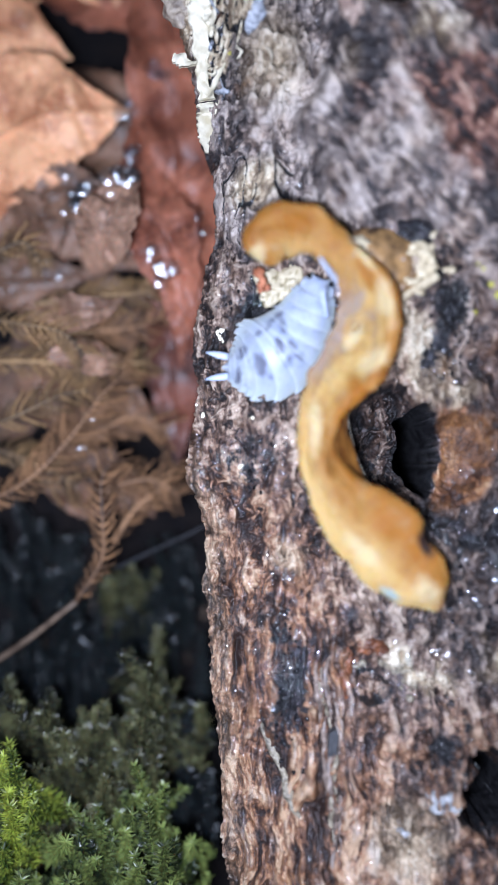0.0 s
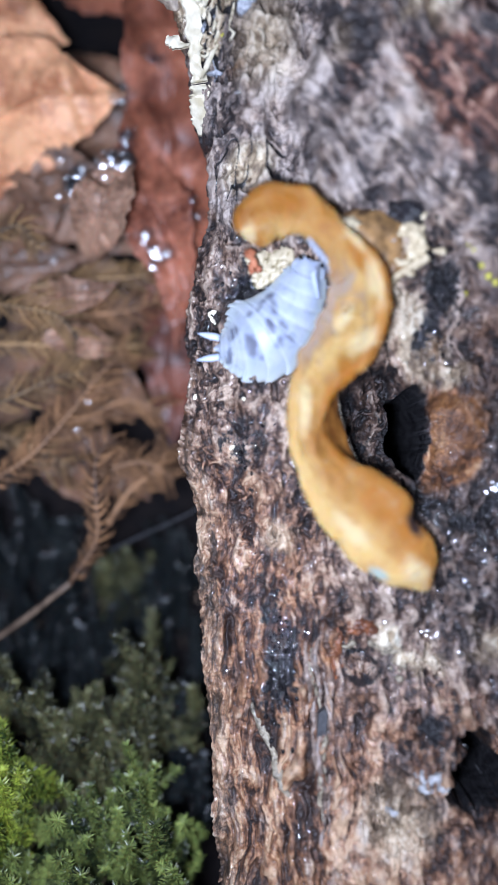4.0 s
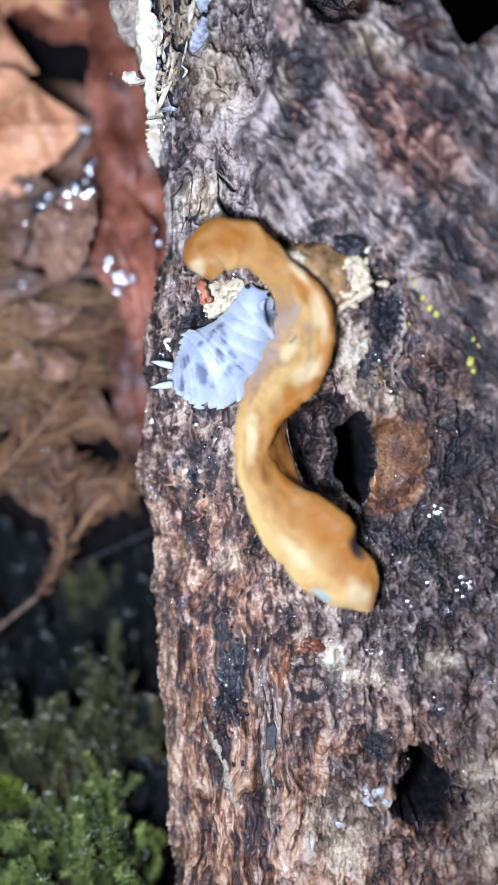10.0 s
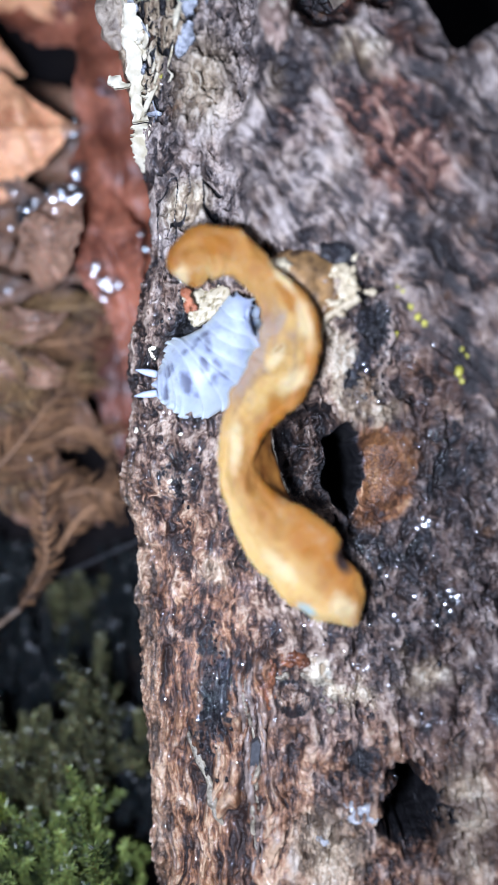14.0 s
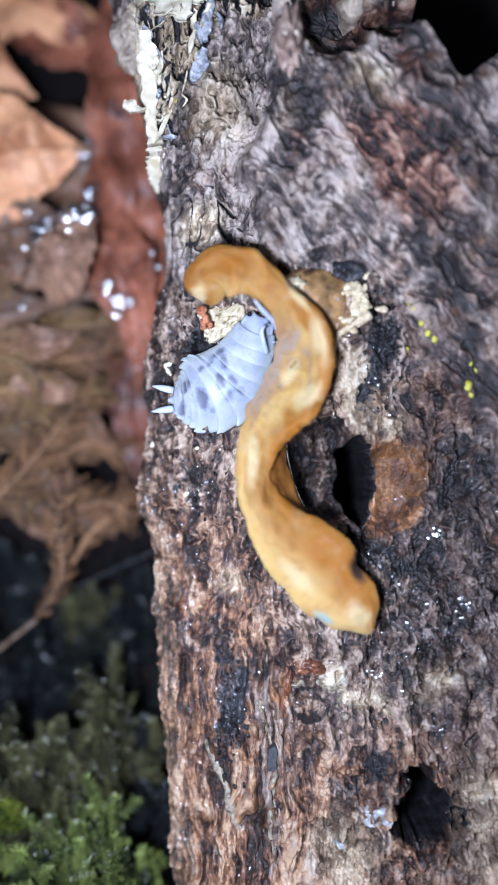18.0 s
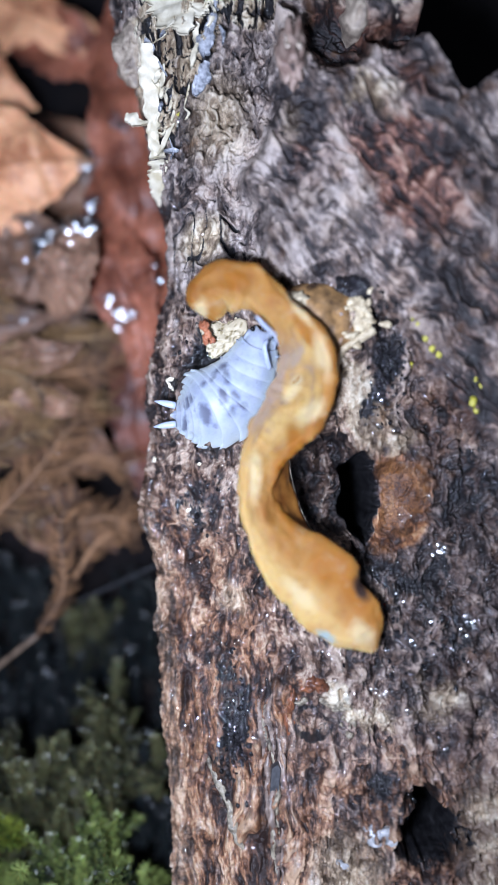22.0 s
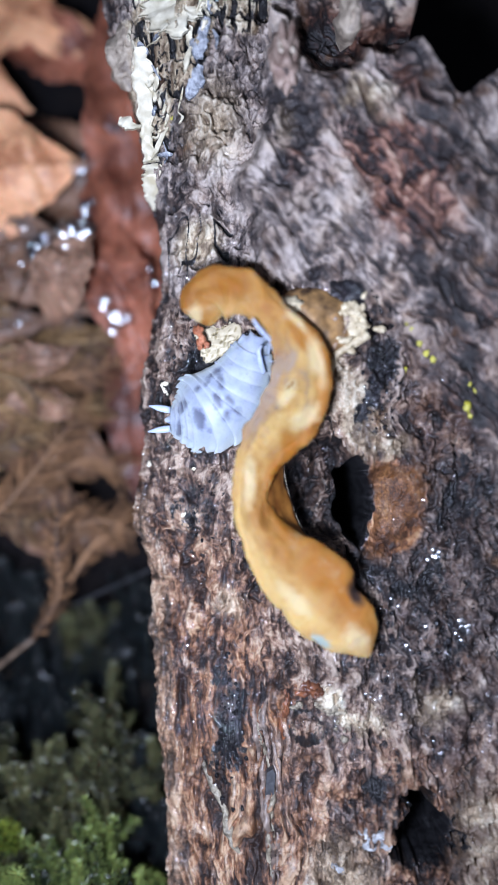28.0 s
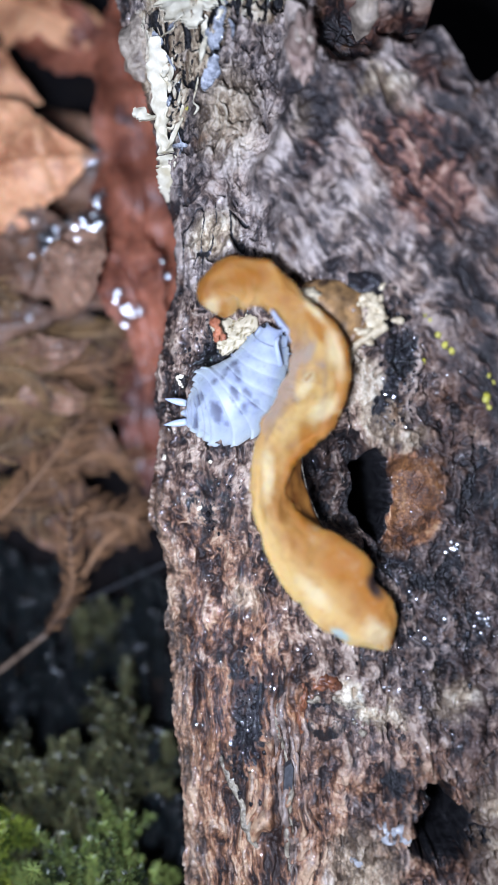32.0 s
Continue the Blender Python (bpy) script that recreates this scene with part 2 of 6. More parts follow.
    # black crust, and the shade of the hollows painted in the same black
    black_and_shade = n.spread(n.math("ADD", n.math("MULTIPLY", char, 0.6), n.math("MULTIPLY", speck, 0.9)), 0.62, 0.74)
    colour = n.mix(black_and_shade, colour, (0.008, 0.0075, 0.009))
    rust = n.ramp(n.math("ADD", n.math("MULTIPLY", n.noise(0.4, 4.0, 0.6, n.coords((1.0, 0.5, 1.0)), 0.8), 0.65), n.math("MULTIPLY", n.noise(4.0, 3.0, 0.6), 0.35)), [(0.38, (0.030, 0.011, 0.007)), (0.46, (0.115, 0.045, 0.015)), (0.55, (0.24, 0.100, 0.030)), (0.64, (0.44, 0.235, 0.095))])
    colour = n.mix(n.math("MULTIPLY", n.attribute("pan"), n.spread(n.noise(0.6, 4.0, 0.65), 0.38, 0.6, 0.55, 0.95)), colour, rust)
    n.bump(n.math("ADD", n.math("MULTIPLY", fine, 0.5), n.math("MULTIPLY", speck, 0.6)), 0.9, 0.3)
    # a film of water that levels the relief and ripples: small bright glints
    level, ripple, film, unit = (n.add("ShaderNodeVectorMath") for _ in range(4))
    level.operation, ripple.operation, film.operation, unit.operation = "MULTIPLY", "MULTIPLY_ADD", "ADD", "NORMALIZE"
    n.put(n.add("ShaderNodeTexCoord").outputs["Normal"], level.inputs[0])
    level.inputs[1].default_value = (0.40, 0.40, 1.0)
    waves = n.add("ShaderNodeTexNoise")
    waves.inputs["Scale"].default_value, waves.inputs["Detail"].default_value, waves.inputs["Roughness"].default_value = 2.1, 2.5, 0.6
    n.put(n.coords(), waves.inputs["Vector"])
    n.put(waves.outputs["Color"], ripple.inputs[0])
    ripple.inputs[1].default_value, ripple.inputs[2].default_value = (2.9, 2.9, 0.0), (-1.45, -1.45, 0.25)
    n.put(level.outputs[0], film.inputs[0]), n.put(ripple.outputs[0], film.inputs[1]), n.put(film.outputs[0], unit.inputs[0])
    n.put(unit.outputs[0], n.shader.inputs["Coat Normal"])
    soaked = n.math("MULTIPLY", n.spread(n.noise(0.5, 5.0, 0.68), 0.47, 0.60, 0.0, 1.0), n.spread(upper, 0.0, 1.0, 1.0, 0.22))
    soaked = n.math("MULTIPLY", n.math("MAXIMUM", soaked, n.math("MULTIPLY", black_and_shade, 0.7)), n.attribute("wet"))
    wet = n.spread(n.noise(0.8, 4.0, 0.65), 0.4, 0.62, 0.66, 0.34)
    return n.done(colour, wet, Coat_Weight=soaked, Coat_Roughness=0.07)


WOOD = wood_material()
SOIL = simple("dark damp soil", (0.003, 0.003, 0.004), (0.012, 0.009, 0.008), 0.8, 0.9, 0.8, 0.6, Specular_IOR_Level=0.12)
FLAKE = simple("cream bark film", (0.50, 0.43, 0.28), (0.86, 0.80, 0.64), 0.8, 0.4, 0.4, 0.15)
CRUST = simple("pale fungal crust", (0.28, 0.20, 0.11), (0.72, 0.62, 0.42), 1.6, 0.55, 0.6, 0.2)
TAR = simple("black glossy crust", (0.004, 0.004, 0.005), (0.022, 0.02, 0.022), 2.5, 0.22, 0.9, 0.25)
GLOSS = simple("wet silvery flake", (0.12, 0.12, 0.12), (0.42, 0.42, 0.42), 1.2, 0.16, 0.8, 0.4)
SHEEN = simple("wet blue grey bark film", (0.07, 0.08, 0.10), (0.52, 0.54, 0.58), 2.2, 0.25, 0.9, 0.4, Coat_Weight=0.8, Coat_Roughness=0.12)
KNOB = simple("pale weathered knob", (0.10, 0.07, 0.052), (0.52, 0.43, 0.33), 1.0, 0.55, 0.7, 0.4)
SPLINTER = simple("pale pinkish stub", (0.15, 0.08, 0.06), (0.48, 0.36, 0.29), 0.7, 0.55, 0.7, 0.4)
YELLOW = simple("yellow lichen", (0.22, 0.19, 0.02), (0.55, 0.50, 0.06), 3.0, 0.5, 0.4, 0.1)
CHIP = simple("slate grey bark chip", (0.012, 0.013, 0.015), (0.045, 0.045, 0.05), 2.0, 0.5, 0.4, 0.1)
EMBER = simple("orange red flesh", (0.20, 0.05, 0.022), (0.52, 0.20, 0.10), 1.3, 0.4, 0.4, 0.15)
SCURF = simple("damp pale crust", (0.07, 0.055, 0.04), (0.42, 0.36, 0.26), 2.2, 0.4, 0.9, 0.3)
FIBRE = simple("grey brown wood fibre", (0.07, 0.05, 0.042), (0.36, 0.27, 0.215), 1.2, 0.42, 0.7, 0.2)
RUST = simple("rust orange rot", (0.04, 0.014, 0.009), (0.30, 0.11, 0.048), 1.0, 0.42, 0.5, 0.15)


def water_material():
    """Clear water: what lies below shows through, with a bright gloss on top."""
    n = Nodes("clear water")
    clear, gloss, bend, both = n.add("ShaderNodeBsdfTransparent"), n.add("ShaderNodeBsdfGlossy"), n.add("ShaderNodeFresnel"), n.add("ShaderNodeMixShader")
    bend.inputs["IOR"].default_value, gloss.inputs["Roughness"].default_value = 1.6, 0.05
    clear.inputs["Color"].default_value = (0.93, 0.94, 0.95, 1)
    n.put(n.spread(bend.outputs[0], 0.05, 0.5, 0.055, 0.12), both.inputs[0]), n.put(clear.outputs[0], both.inputs[1]), n.put(gloss.outputs[0], both.inputs[2])
    n.put(both.outputs[0], n.tree.nodes["Material Output"].inputs["Surface"])
    return n.material


DROP = water_material()


def film_material():
    """A shallow, rippled film of water."""
    n = Nodes("rippled water film")
    clear, gloss, bend, both, wave = n.add("ShaderNodeBsdfTransparent"), n.add("ShaderNodeBsdfGlossy"), n.add("ShaderNodeFresnel"), n.add("ShaderNodeMixShader"), n.add("ShaderNodeBump")
    bend.inputs["IOR"].default_value, gloss.inputs["Roughness"].default_value = 1.6, 0.16
    wave.inputs["Strength"].default_value, wave.inputs["Distance"].default_value = 0.22, 0.25 * MM
    n.put(n.noise(0.9, 3.0), wave.inputs["Height"])
    n.put(wave.outputs["Normal"], gloss.inputs["Normal"])
    clear.inputs["Color"].default_value = (0.93, 0.94, 0.95, 1)
    n.put(n.spread(bend.outputs[0], 0.05, 0.5, 0.055, 0.12), both.inputs[0]), n.put(clear.outputs[0], both.inputs[1]), n.put(gloss.outputs[0], both.inputs[2])
    n.put(both.outputs[0], n.tree.nodes["Material Output"].inputs["Surface"])
    return n.material


FILM = film_material()

# ---- ground ----
def ground():
    s = np.linspace(-1, 1, 161)
    s = np.sign(s) * (np.abs(s) * 90 + np.abs(s) ** 7 * 1400)
    y, x = np.meshgrid(s, s, indexing="ij")
    z = -29 + 2.2 * fbm(x / 9, y / 9, 40) + 1.2 * fbm(x / 2.5, y / 2.5, 44, 3)
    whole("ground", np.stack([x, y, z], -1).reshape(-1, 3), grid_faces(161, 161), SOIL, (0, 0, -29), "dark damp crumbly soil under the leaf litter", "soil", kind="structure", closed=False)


ground()

# ---- the log ----
EDGE = [(-13.5, 53.2, -2), (-12.5, 47.7, -2), (-9.8, 40.0, -1), (-9.5, 36.1, -1), (-8.1, 30.7, -2), (-7.5, 25.7, -2), (-8.6, 20.7, -2), (-9.6, 15.7, -2), (-10.1, 11.3, -2), (-9.5, 7.0, -2), (-10.5, 2.0, -2), (-10.8, -1.7, -2),
        (-9.2, -5.0, -2), (-8.6, -7.9, -2), (-9.0, -12.9, -2), (-8.5, -17.8, -2), (-8.1, -22.7, -2), (-7.2, -29.5, -2), (-7.0, -35.0, -2), (-7.1, -39.9, -2), (-6.4, -44.7, -2)]
TOP_EDGE = [(-14.5, 60.8, 0), (-14.3, 56.4, 0), (-13.2, 50.8, 0), (-11.5, 46.8, -1)]


def rim(y):
    """The log's long edge: x at a given y."""
    line = sorted({round(p[1], 2): p[0] for p in TOP_EDGE + [e for e in EDGE if e[1] < TOP_EDGE[-1][1] - 1.5]}.items())
    ys, xs = np.array([p[0] for p in line]), np.array([p[1] for p in line])
    x = np.interp(y, ys, xs)
    return x + 0.30 * fbm(y / 1.8, y * 0, 50, 3) + 0.12 * vnoise(y / 0.35, y * 0, 55)


def side_of(x, y, line):
    """Distance to a broken line, positive on its left as it runs."""
    best, sign = np.full(np.shape(x), 1e9), np.ones(np.shape(x))
    for a, b in zip(line[:-1], line[1:]):
        ax, ay, bx, by = a[0], a[1], b[0], b[1]
        t = np.clip(((x - ax) * (bx - ax) + (y - ay) * (by - ay)) / ((bx - ax) ** 2 + (by - ay) ** 2), 0, 1)
        far = np.hypot(x - ax - t * (bx - ax), y - ay - t * (by - ay))
        left = np.where((bx - ax) * (y - ay) - (by - ay) * (x - ax) >= 0, 1.0, -1.0)
        near = far < best - 1e-6
        best, sign = np.where(near, far, best), np.where(near, left, sign)
    return best * sign


SHOULDER = [(25.7, 5.0, 9), (20.2, 10.8, 9), (15.6, 18.5, 9), (12.3, 22.3, 9), (8.7, 21.9, 9), (4.8, 24.4, 9), (2.0, 28.0, 9), (1.1, 33.6, 9), (3.6, 39.8, 9), (4.7, 48.2, 9)]
END = [(15.8, 57.1, 10), (18.4, 52.0, 10), (18.3, 47.2, 10), (19.7, 44.5, 11), (21.3, 42.3, 11), (22.5, 41.1, 11), (23.8, 41.9, 11), (26.0, 43.6, 11), (31.0, 44.3, 11), (40.4, 46.5, 11)]


def log_field(x, y, d):
    """Height of the log's upper face, with its stains and painted shade, at places d inside its rim."""
    hi = step(-8, 34, y)
    z = -2.2 + (5.6 + 3.2 * hi) * (1 - np.exp(-d / (4.5 + 2.5 * (1 - hi)))) + 0.07 * d
    wx, wy = x + 1.5 * fbm(x / 3.6, y / 5.0, 60, 3), y + 1.8 * fbm(x / 3.6, y / 5.0, 64, 3)
    z = z + 1.1 * fbm(x / 7, y / 12, 68, 3)
    # the grey upper mass that overhangs the rest
    inside = side_of(wx, wy, SHOULDER)
    upper = step(-0.4, 1.4, -inside)
    z = z + upper * (1.6 + 1.2 * step(0, 9, -inside)) - 1.6 * step(2.2, 0.2, np.abs(inside - 1.2)) * step(14, 24, y) * step(20, 12, x)
    # grain: upright strands near the rim, slanting ones on the upper mass, crumbly rest
    ux, uy = wx + 1.1 * fbm(x / 5.0, y / 5.0, 160, 3), wy + 1.1 * fbm(x / 5.0, y / 5.0, 164, 3)
    slant = 0.75 * ux + 0.66 * uy, -0.66 * ux + 0.75 * uy
    long = step(-10, -22, y)
    upright = strands(wx / 1.35, wy / 5.0, 70) * (1 - long) + long * strands(wx / 1.2, wy / 11.0, 71)
    coarse = 0.65 * strands(slant[0] / 1.5, slant[1] / 5.0, 75) + 0.7 * strands(slant[0] / 4.2, slant[1] / 9.0, 78, 2) + 0.35 * fbm(x / 1.6, y / 1.6, 79, 3)
    crumb = fbm((0.9 * x + 0.44 * y) / 1.1, (0.9 * y - 0.44 * x) / 1.3, 80, 4, 0.6)
    # crooked worm-like ridges parted by narrow pits, all over the rotten lower wood
    vx, vy = wx + 0.9 * fbm(x / 1.3, y / 1.3, 170, 2), wy + 0.9 * fbm(x / 1.3, y / 1.3, 173, 2)
    tx, ty, sx, sy = 0.98 * vx + 0.19 * vy, 0.98 * vy - 0.19 * vx, 0.82 * vx - 0.57 * vy, 0.57 * vx + 0.82 * vy
    worms = 0.8 - 2.4 * np.abs(vnoise(tx / 1.15, ty / (2.2 + 2.8 * long), 176)) + 0.6 - 1.3 * np.abs(vnoise(sx / 0.62 + 7, sy / 0.75, 178)) - 0.8 * np.abs(vnoise((vx + vy) / 0.58 + 3, (vy - vx) / 0.62, 179))
    pits = step(0.34, 0.70, fbm(vx / 0.9, vy / 2.2, 181, 3)) * (1 - 0.8 * long)
    dash = step(0.13, 0.03, np.abs(vnoise(slant[0] / 0.9, slant[1] / 4.0, 187))) * step(-0.1, 0.35, fbm(x / 3.0, y / 3.0, 189, 2))
    hairs = (1 - upper) * strands((wx + 0.3 * crumb) / 0.72, wy / (2.2 + 3.0 * long), 82, 2) + upper * strands((slant[0] + 0.3 * crumb) / 0.8, slant[1] / 6.0, 84, 2)
    near = step(17, 9, d)
    low_grain = near * upright + (1 - near) * (0.6 * upright + 0.6 * crumb)
    grain_shade = upper * coarse + (1 - upper) * low_grain
    calm = 1 - 0.72 * step(0.05, 0.4, blob(x, y, (16.1, 0.7, 5), 4.9, 6.7, -8))
    calm = calm * (1 - 0.5 * step(0.05, 0.5, blob(x, y, (13.0, 9.0, 7), 4.0, 7.5, 24)))
    relief = upper * (0.95 * coarse + 0.22 * crumb - 0.55 * dash) + (1 - upper) * ((0.62 + 0.3 * (1 - near) + 0.45 * long * near) * low_grain + (0.62 - 0.45 * long * near) * crumb + (0.42 - 0.26 * long * near) * worms - 0.75 * pits) + 0.26 * hairs
    z = z + relief * calm
    z = z + 0.9 * fbm(x / 3.2, y / 4.5, 87, 2) * step(0, 6, d)
    # tone of the strands; furrows, pits and dashes are darkened as painted shade
    grain_shade = upper * (0.85 * grain_shade + 0.28 * hairs - 0.8 * dash) + (1 - upper) * ((0.50 + 0.35 * long) * grain_shade + (0.2 + 0.1 * long) * hairs + 0.26 * (1 - 0.75 * long) * worms - 0.5 * pits)
    plates = np.abs(vnoise((wx + 0.4 * x) / 1.7, wy / 3.2, 88))
    pieces = blob(x, y, (-3.5, 28.1, 6), 5.5, 5.0)
    seams = step(0.10, 0.35, pieces) * step(0.13, 0.04, plates)
    z = z - 0.9 * seams
    # the peeling corner: pale plates parted by black cracks
    peel = step(0.0, 0.4, np.maximum(blob(x, y, (-6.2, 50.8, 4), 6.5, 11.0, -8), np.maximum(blob(x, y, (-7.7, 43.4, 3), 2.6, 7.0), 0.7 * blob(wx + 1.5 * crumb, wy + 2 * crumb, (1.2, 51.8, 7), 5.0, 5.5))))
    split = np.minimum(np.abs(vnoise(wx / 1.3, wy / 3.0, 57)), np.abs(vnoise(wx / 0.7 + 9, wy / 1.4, 58)) * 1.2)
    split = step(0.17, 0.09, split)
    black = np.maximum(blob(x + 0.8 * crumb, y, (-7.8, 44.5, 2), 2.0, 8.5, 2), 0.8 * blob(x + crumb, y + crumb, (-1.6, 51.5, 2), 2.4, 5.0, -20))
    split = np.maximum(split * peel, step(0.12, 0.42, black) * step(-0.35, 0.15, worms - 0.4)) * step(0.6, 1.6, d)
    z = z + 0.5 * peel - 1.3 * split
    # hollows
    z = z - 2.6 * step(0.0, 0.6, blob(x, y, (1.7, 13.5, 5), 8.5, 9.5))
    bowl = blob(wx * 0.4 + x * 0.6, wy * 0.4 + y * 0.6, (9.9, 2.0, 4), 6.0, 8.6, 8)
    z = z - 4.8 * step(0.10, 0.55, bowl) + 1.5 * bowl * strands((x + 0.3 * y) / 1.6, y / 5, 90, 2)
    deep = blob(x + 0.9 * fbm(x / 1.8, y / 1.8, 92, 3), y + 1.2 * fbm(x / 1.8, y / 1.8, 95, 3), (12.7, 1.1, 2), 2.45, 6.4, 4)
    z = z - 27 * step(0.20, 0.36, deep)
    pan = blob(x, y, (16.1, 0.7, 5), 4.9, 6.7, -8)
    z = z - 2.0 * step(0.05, 0.7, pan)
    ring = blob(x + 0.6 * crumb, y + 0.6 * crumb, (8.0, -22.2, 4), 3.0, 2.4, -10)
    z = z - 1.6 * step(0.1, 0.6, ring)
    low = blob(x + 2.6 * fbm(x / 2.4, y / 2.4, 93), y + 3.0 * fbm(x / 2.4, y / 2.4, 94), (19.2, -33.3, 4), 5.2, 5.4, -30)
    z = z - 22 * step(0.22, 0.55, low) - 2.0 * step(0.0, 0.3, low)
    nook = np.maximum(blob(wx, wy, (9.7, 47.1, 9), 5.2, 6.2, 15), blob(wx, wy, (15.3, 47.4, 9), 5.5, 3.4, -10), blob(wx, wy, (14.5, 51.1, 9), 7.0, 5.0))
    z = z - 5.0 * step(0.0, 0.8, nook)
    nook2 = blob(wx, wy, (5.7, 50.5, 9), 5.0, 2.0, -12)
    z = z - 3 * step(0.1, 0.75, nook2)
    tab = blob(x, y, (5.6, 45.3, 9), 1.7, 4.2, 6)
    z = z + 2.2 * step(0.0, 0.6, tab)
    gone = side_of(wx * 0.25 + x * 0.75, wy * 0.25 + y * 0.75, END)
    z = np.where(gone > -0.5, z - 45 * step(-0.4, 2.0, gone), z)
    z = z - 40 * step(46, 56, d)
    # stains and painted shade, each 0 to 1
    rag = 0.5 + 0.5 * fbm(x / 1.6, y / 2.6, 96, 4, 0.6)
    x0, y0 = x, y
    x, y = x + 2.2 * fbm(x / 2.6, y / 3.2, 97, 4, 0.6), y + 3.0 * fbm(x / 2.6, y / 3.2, 98, 4, 0.6)
    # black wet patches; holes, bowl and nook are blackened to paint their shade
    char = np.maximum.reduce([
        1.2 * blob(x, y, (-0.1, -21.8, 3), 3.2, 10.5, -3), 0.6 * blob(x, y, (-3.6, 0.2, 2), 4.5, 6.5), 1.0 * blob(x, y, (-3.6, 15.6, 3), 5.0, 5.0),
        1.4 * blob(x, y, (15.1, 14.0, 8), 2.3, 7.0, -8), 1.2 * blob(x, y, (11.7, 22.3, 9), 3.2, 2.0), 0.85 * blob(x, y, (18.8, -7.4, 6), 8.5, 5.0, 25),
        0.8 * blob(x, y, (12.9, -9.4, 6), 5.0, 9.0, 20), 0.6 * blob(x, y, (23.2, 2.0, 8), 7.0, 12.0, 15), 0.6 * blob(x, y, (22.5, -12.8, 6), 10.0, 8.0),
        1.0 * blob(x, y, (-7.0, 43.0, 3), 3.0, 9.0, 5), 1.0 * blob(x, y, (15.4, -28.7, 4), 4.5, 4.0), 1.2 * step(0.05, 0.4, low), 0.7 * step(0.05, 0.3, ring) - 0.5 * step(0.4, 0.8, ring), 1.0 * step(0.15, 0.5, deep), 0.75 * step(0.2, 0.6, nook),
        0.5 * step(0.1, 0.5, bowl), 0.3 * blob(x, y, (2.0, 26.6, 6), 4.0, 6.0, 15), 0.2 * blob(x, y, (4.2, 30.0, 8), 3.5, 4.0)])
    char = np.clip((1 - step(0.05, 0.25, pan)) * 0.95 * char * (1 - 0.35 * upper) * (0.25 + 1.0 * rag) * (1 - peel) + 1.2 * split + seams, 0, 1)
    rot = np.maximum.reduce([
        0.78 * step(17, 9, d) * step(-2, -14, y), 0.62 * step(16, 6, d) * step(8, -6, y), 1.5 * step(0.03, 0.25, pan), 1.3 * blob(x, y, (12.5, 10.7, 7), 4.0, 10.0, 28), 1.2 * blob(x, y, (5.3, -20.7, 4), 2.4, 4.2),
        1.7 * blob(x, y, (16.5, 33.2, 10), 8.5, 14.0, 35), 1.4 * blob(x0, y0, (18.0, 41.3, 10), 8.0, 3.0, -42), 0.6 * blob(x, y, (24.1, 19.6, 9), 5.0, 9.0), 0.9 * blob(x, y, (6.4, 35.3, 9), 3.0, 4.0), 0.5 * blob(x, y, (20.4, 9.8, 8), 8.0, 9.0, 20), 1.5 * step(0.1, 0.6, nook), 0.7 * blob(x, y, (0.9, -8.0, 4), 6.0, 6.0), 0.7 * step(-18, -30, y)])
    rot = rot * (1 - step(0.08, 0.22, deep))
    # shade inside the deep hole, painted black on its walls
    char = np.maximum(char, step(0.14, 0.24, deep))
    pale = np.maximum.reduce([
        0.9 * blob(x, y, (12.0, -20.6, 4), 6.5, 2.6, -12), 0.85 * pieces, 0.82 * blob(x, y, (12.6, 11.0, 7), 5.4, 10.5, 28), 0.8 * blob(x, y, (16.2, 6.6, 7), 5.0, 3.4, -32), 0.4 * blob(x, y, (14.6, 39.9, 10), 9.0, 4.0, -35), 0.35 * blob(x, y, (11.4, 29.7, 9), 6.0, 6.0), 0.6 * tab,
        0.7 * blob(x, y, (12.4, 41.6, 10), 4.0, 3.0), 1.1 * blob(x, y, (-10.8, 47.4, 0), 4.4, 9.0, -10), 1.1 * peel, 0.36 * step(6, 1, d) * step(12, -2, y), 0.75 * blob(x, y, (21.6, -19.2, 5), 7.0, 3.4), 0.62 * blob(x0, y0, (11.5, -37.0, 4), 9.0, 10.0), 0.8 * blob(x0, y0, (25.0, -33.0, 4), 6.0, 14.0), 0.62 * blob(x0, y0, (-2.0, 40.0, 5), 8.0, 12.0), 0.5 * blob(x0, y0, (14.5, 41.0, 10), 5.0, 4.5, -30), 0.45 * blob(x0, y0, (5.5, 38.5, 9), 3.0, 7.0), 0.5 * blob(x, y, (-0.3, -9.1, 4), 5.0, 5.0)])
    grey = np.maximum.reduce([0.62 * step(14, 26, y), 0.42 * step(-14, -24, y) * step(8, 14, d), 0.45 * step(18, 26, d) + 0 * y])
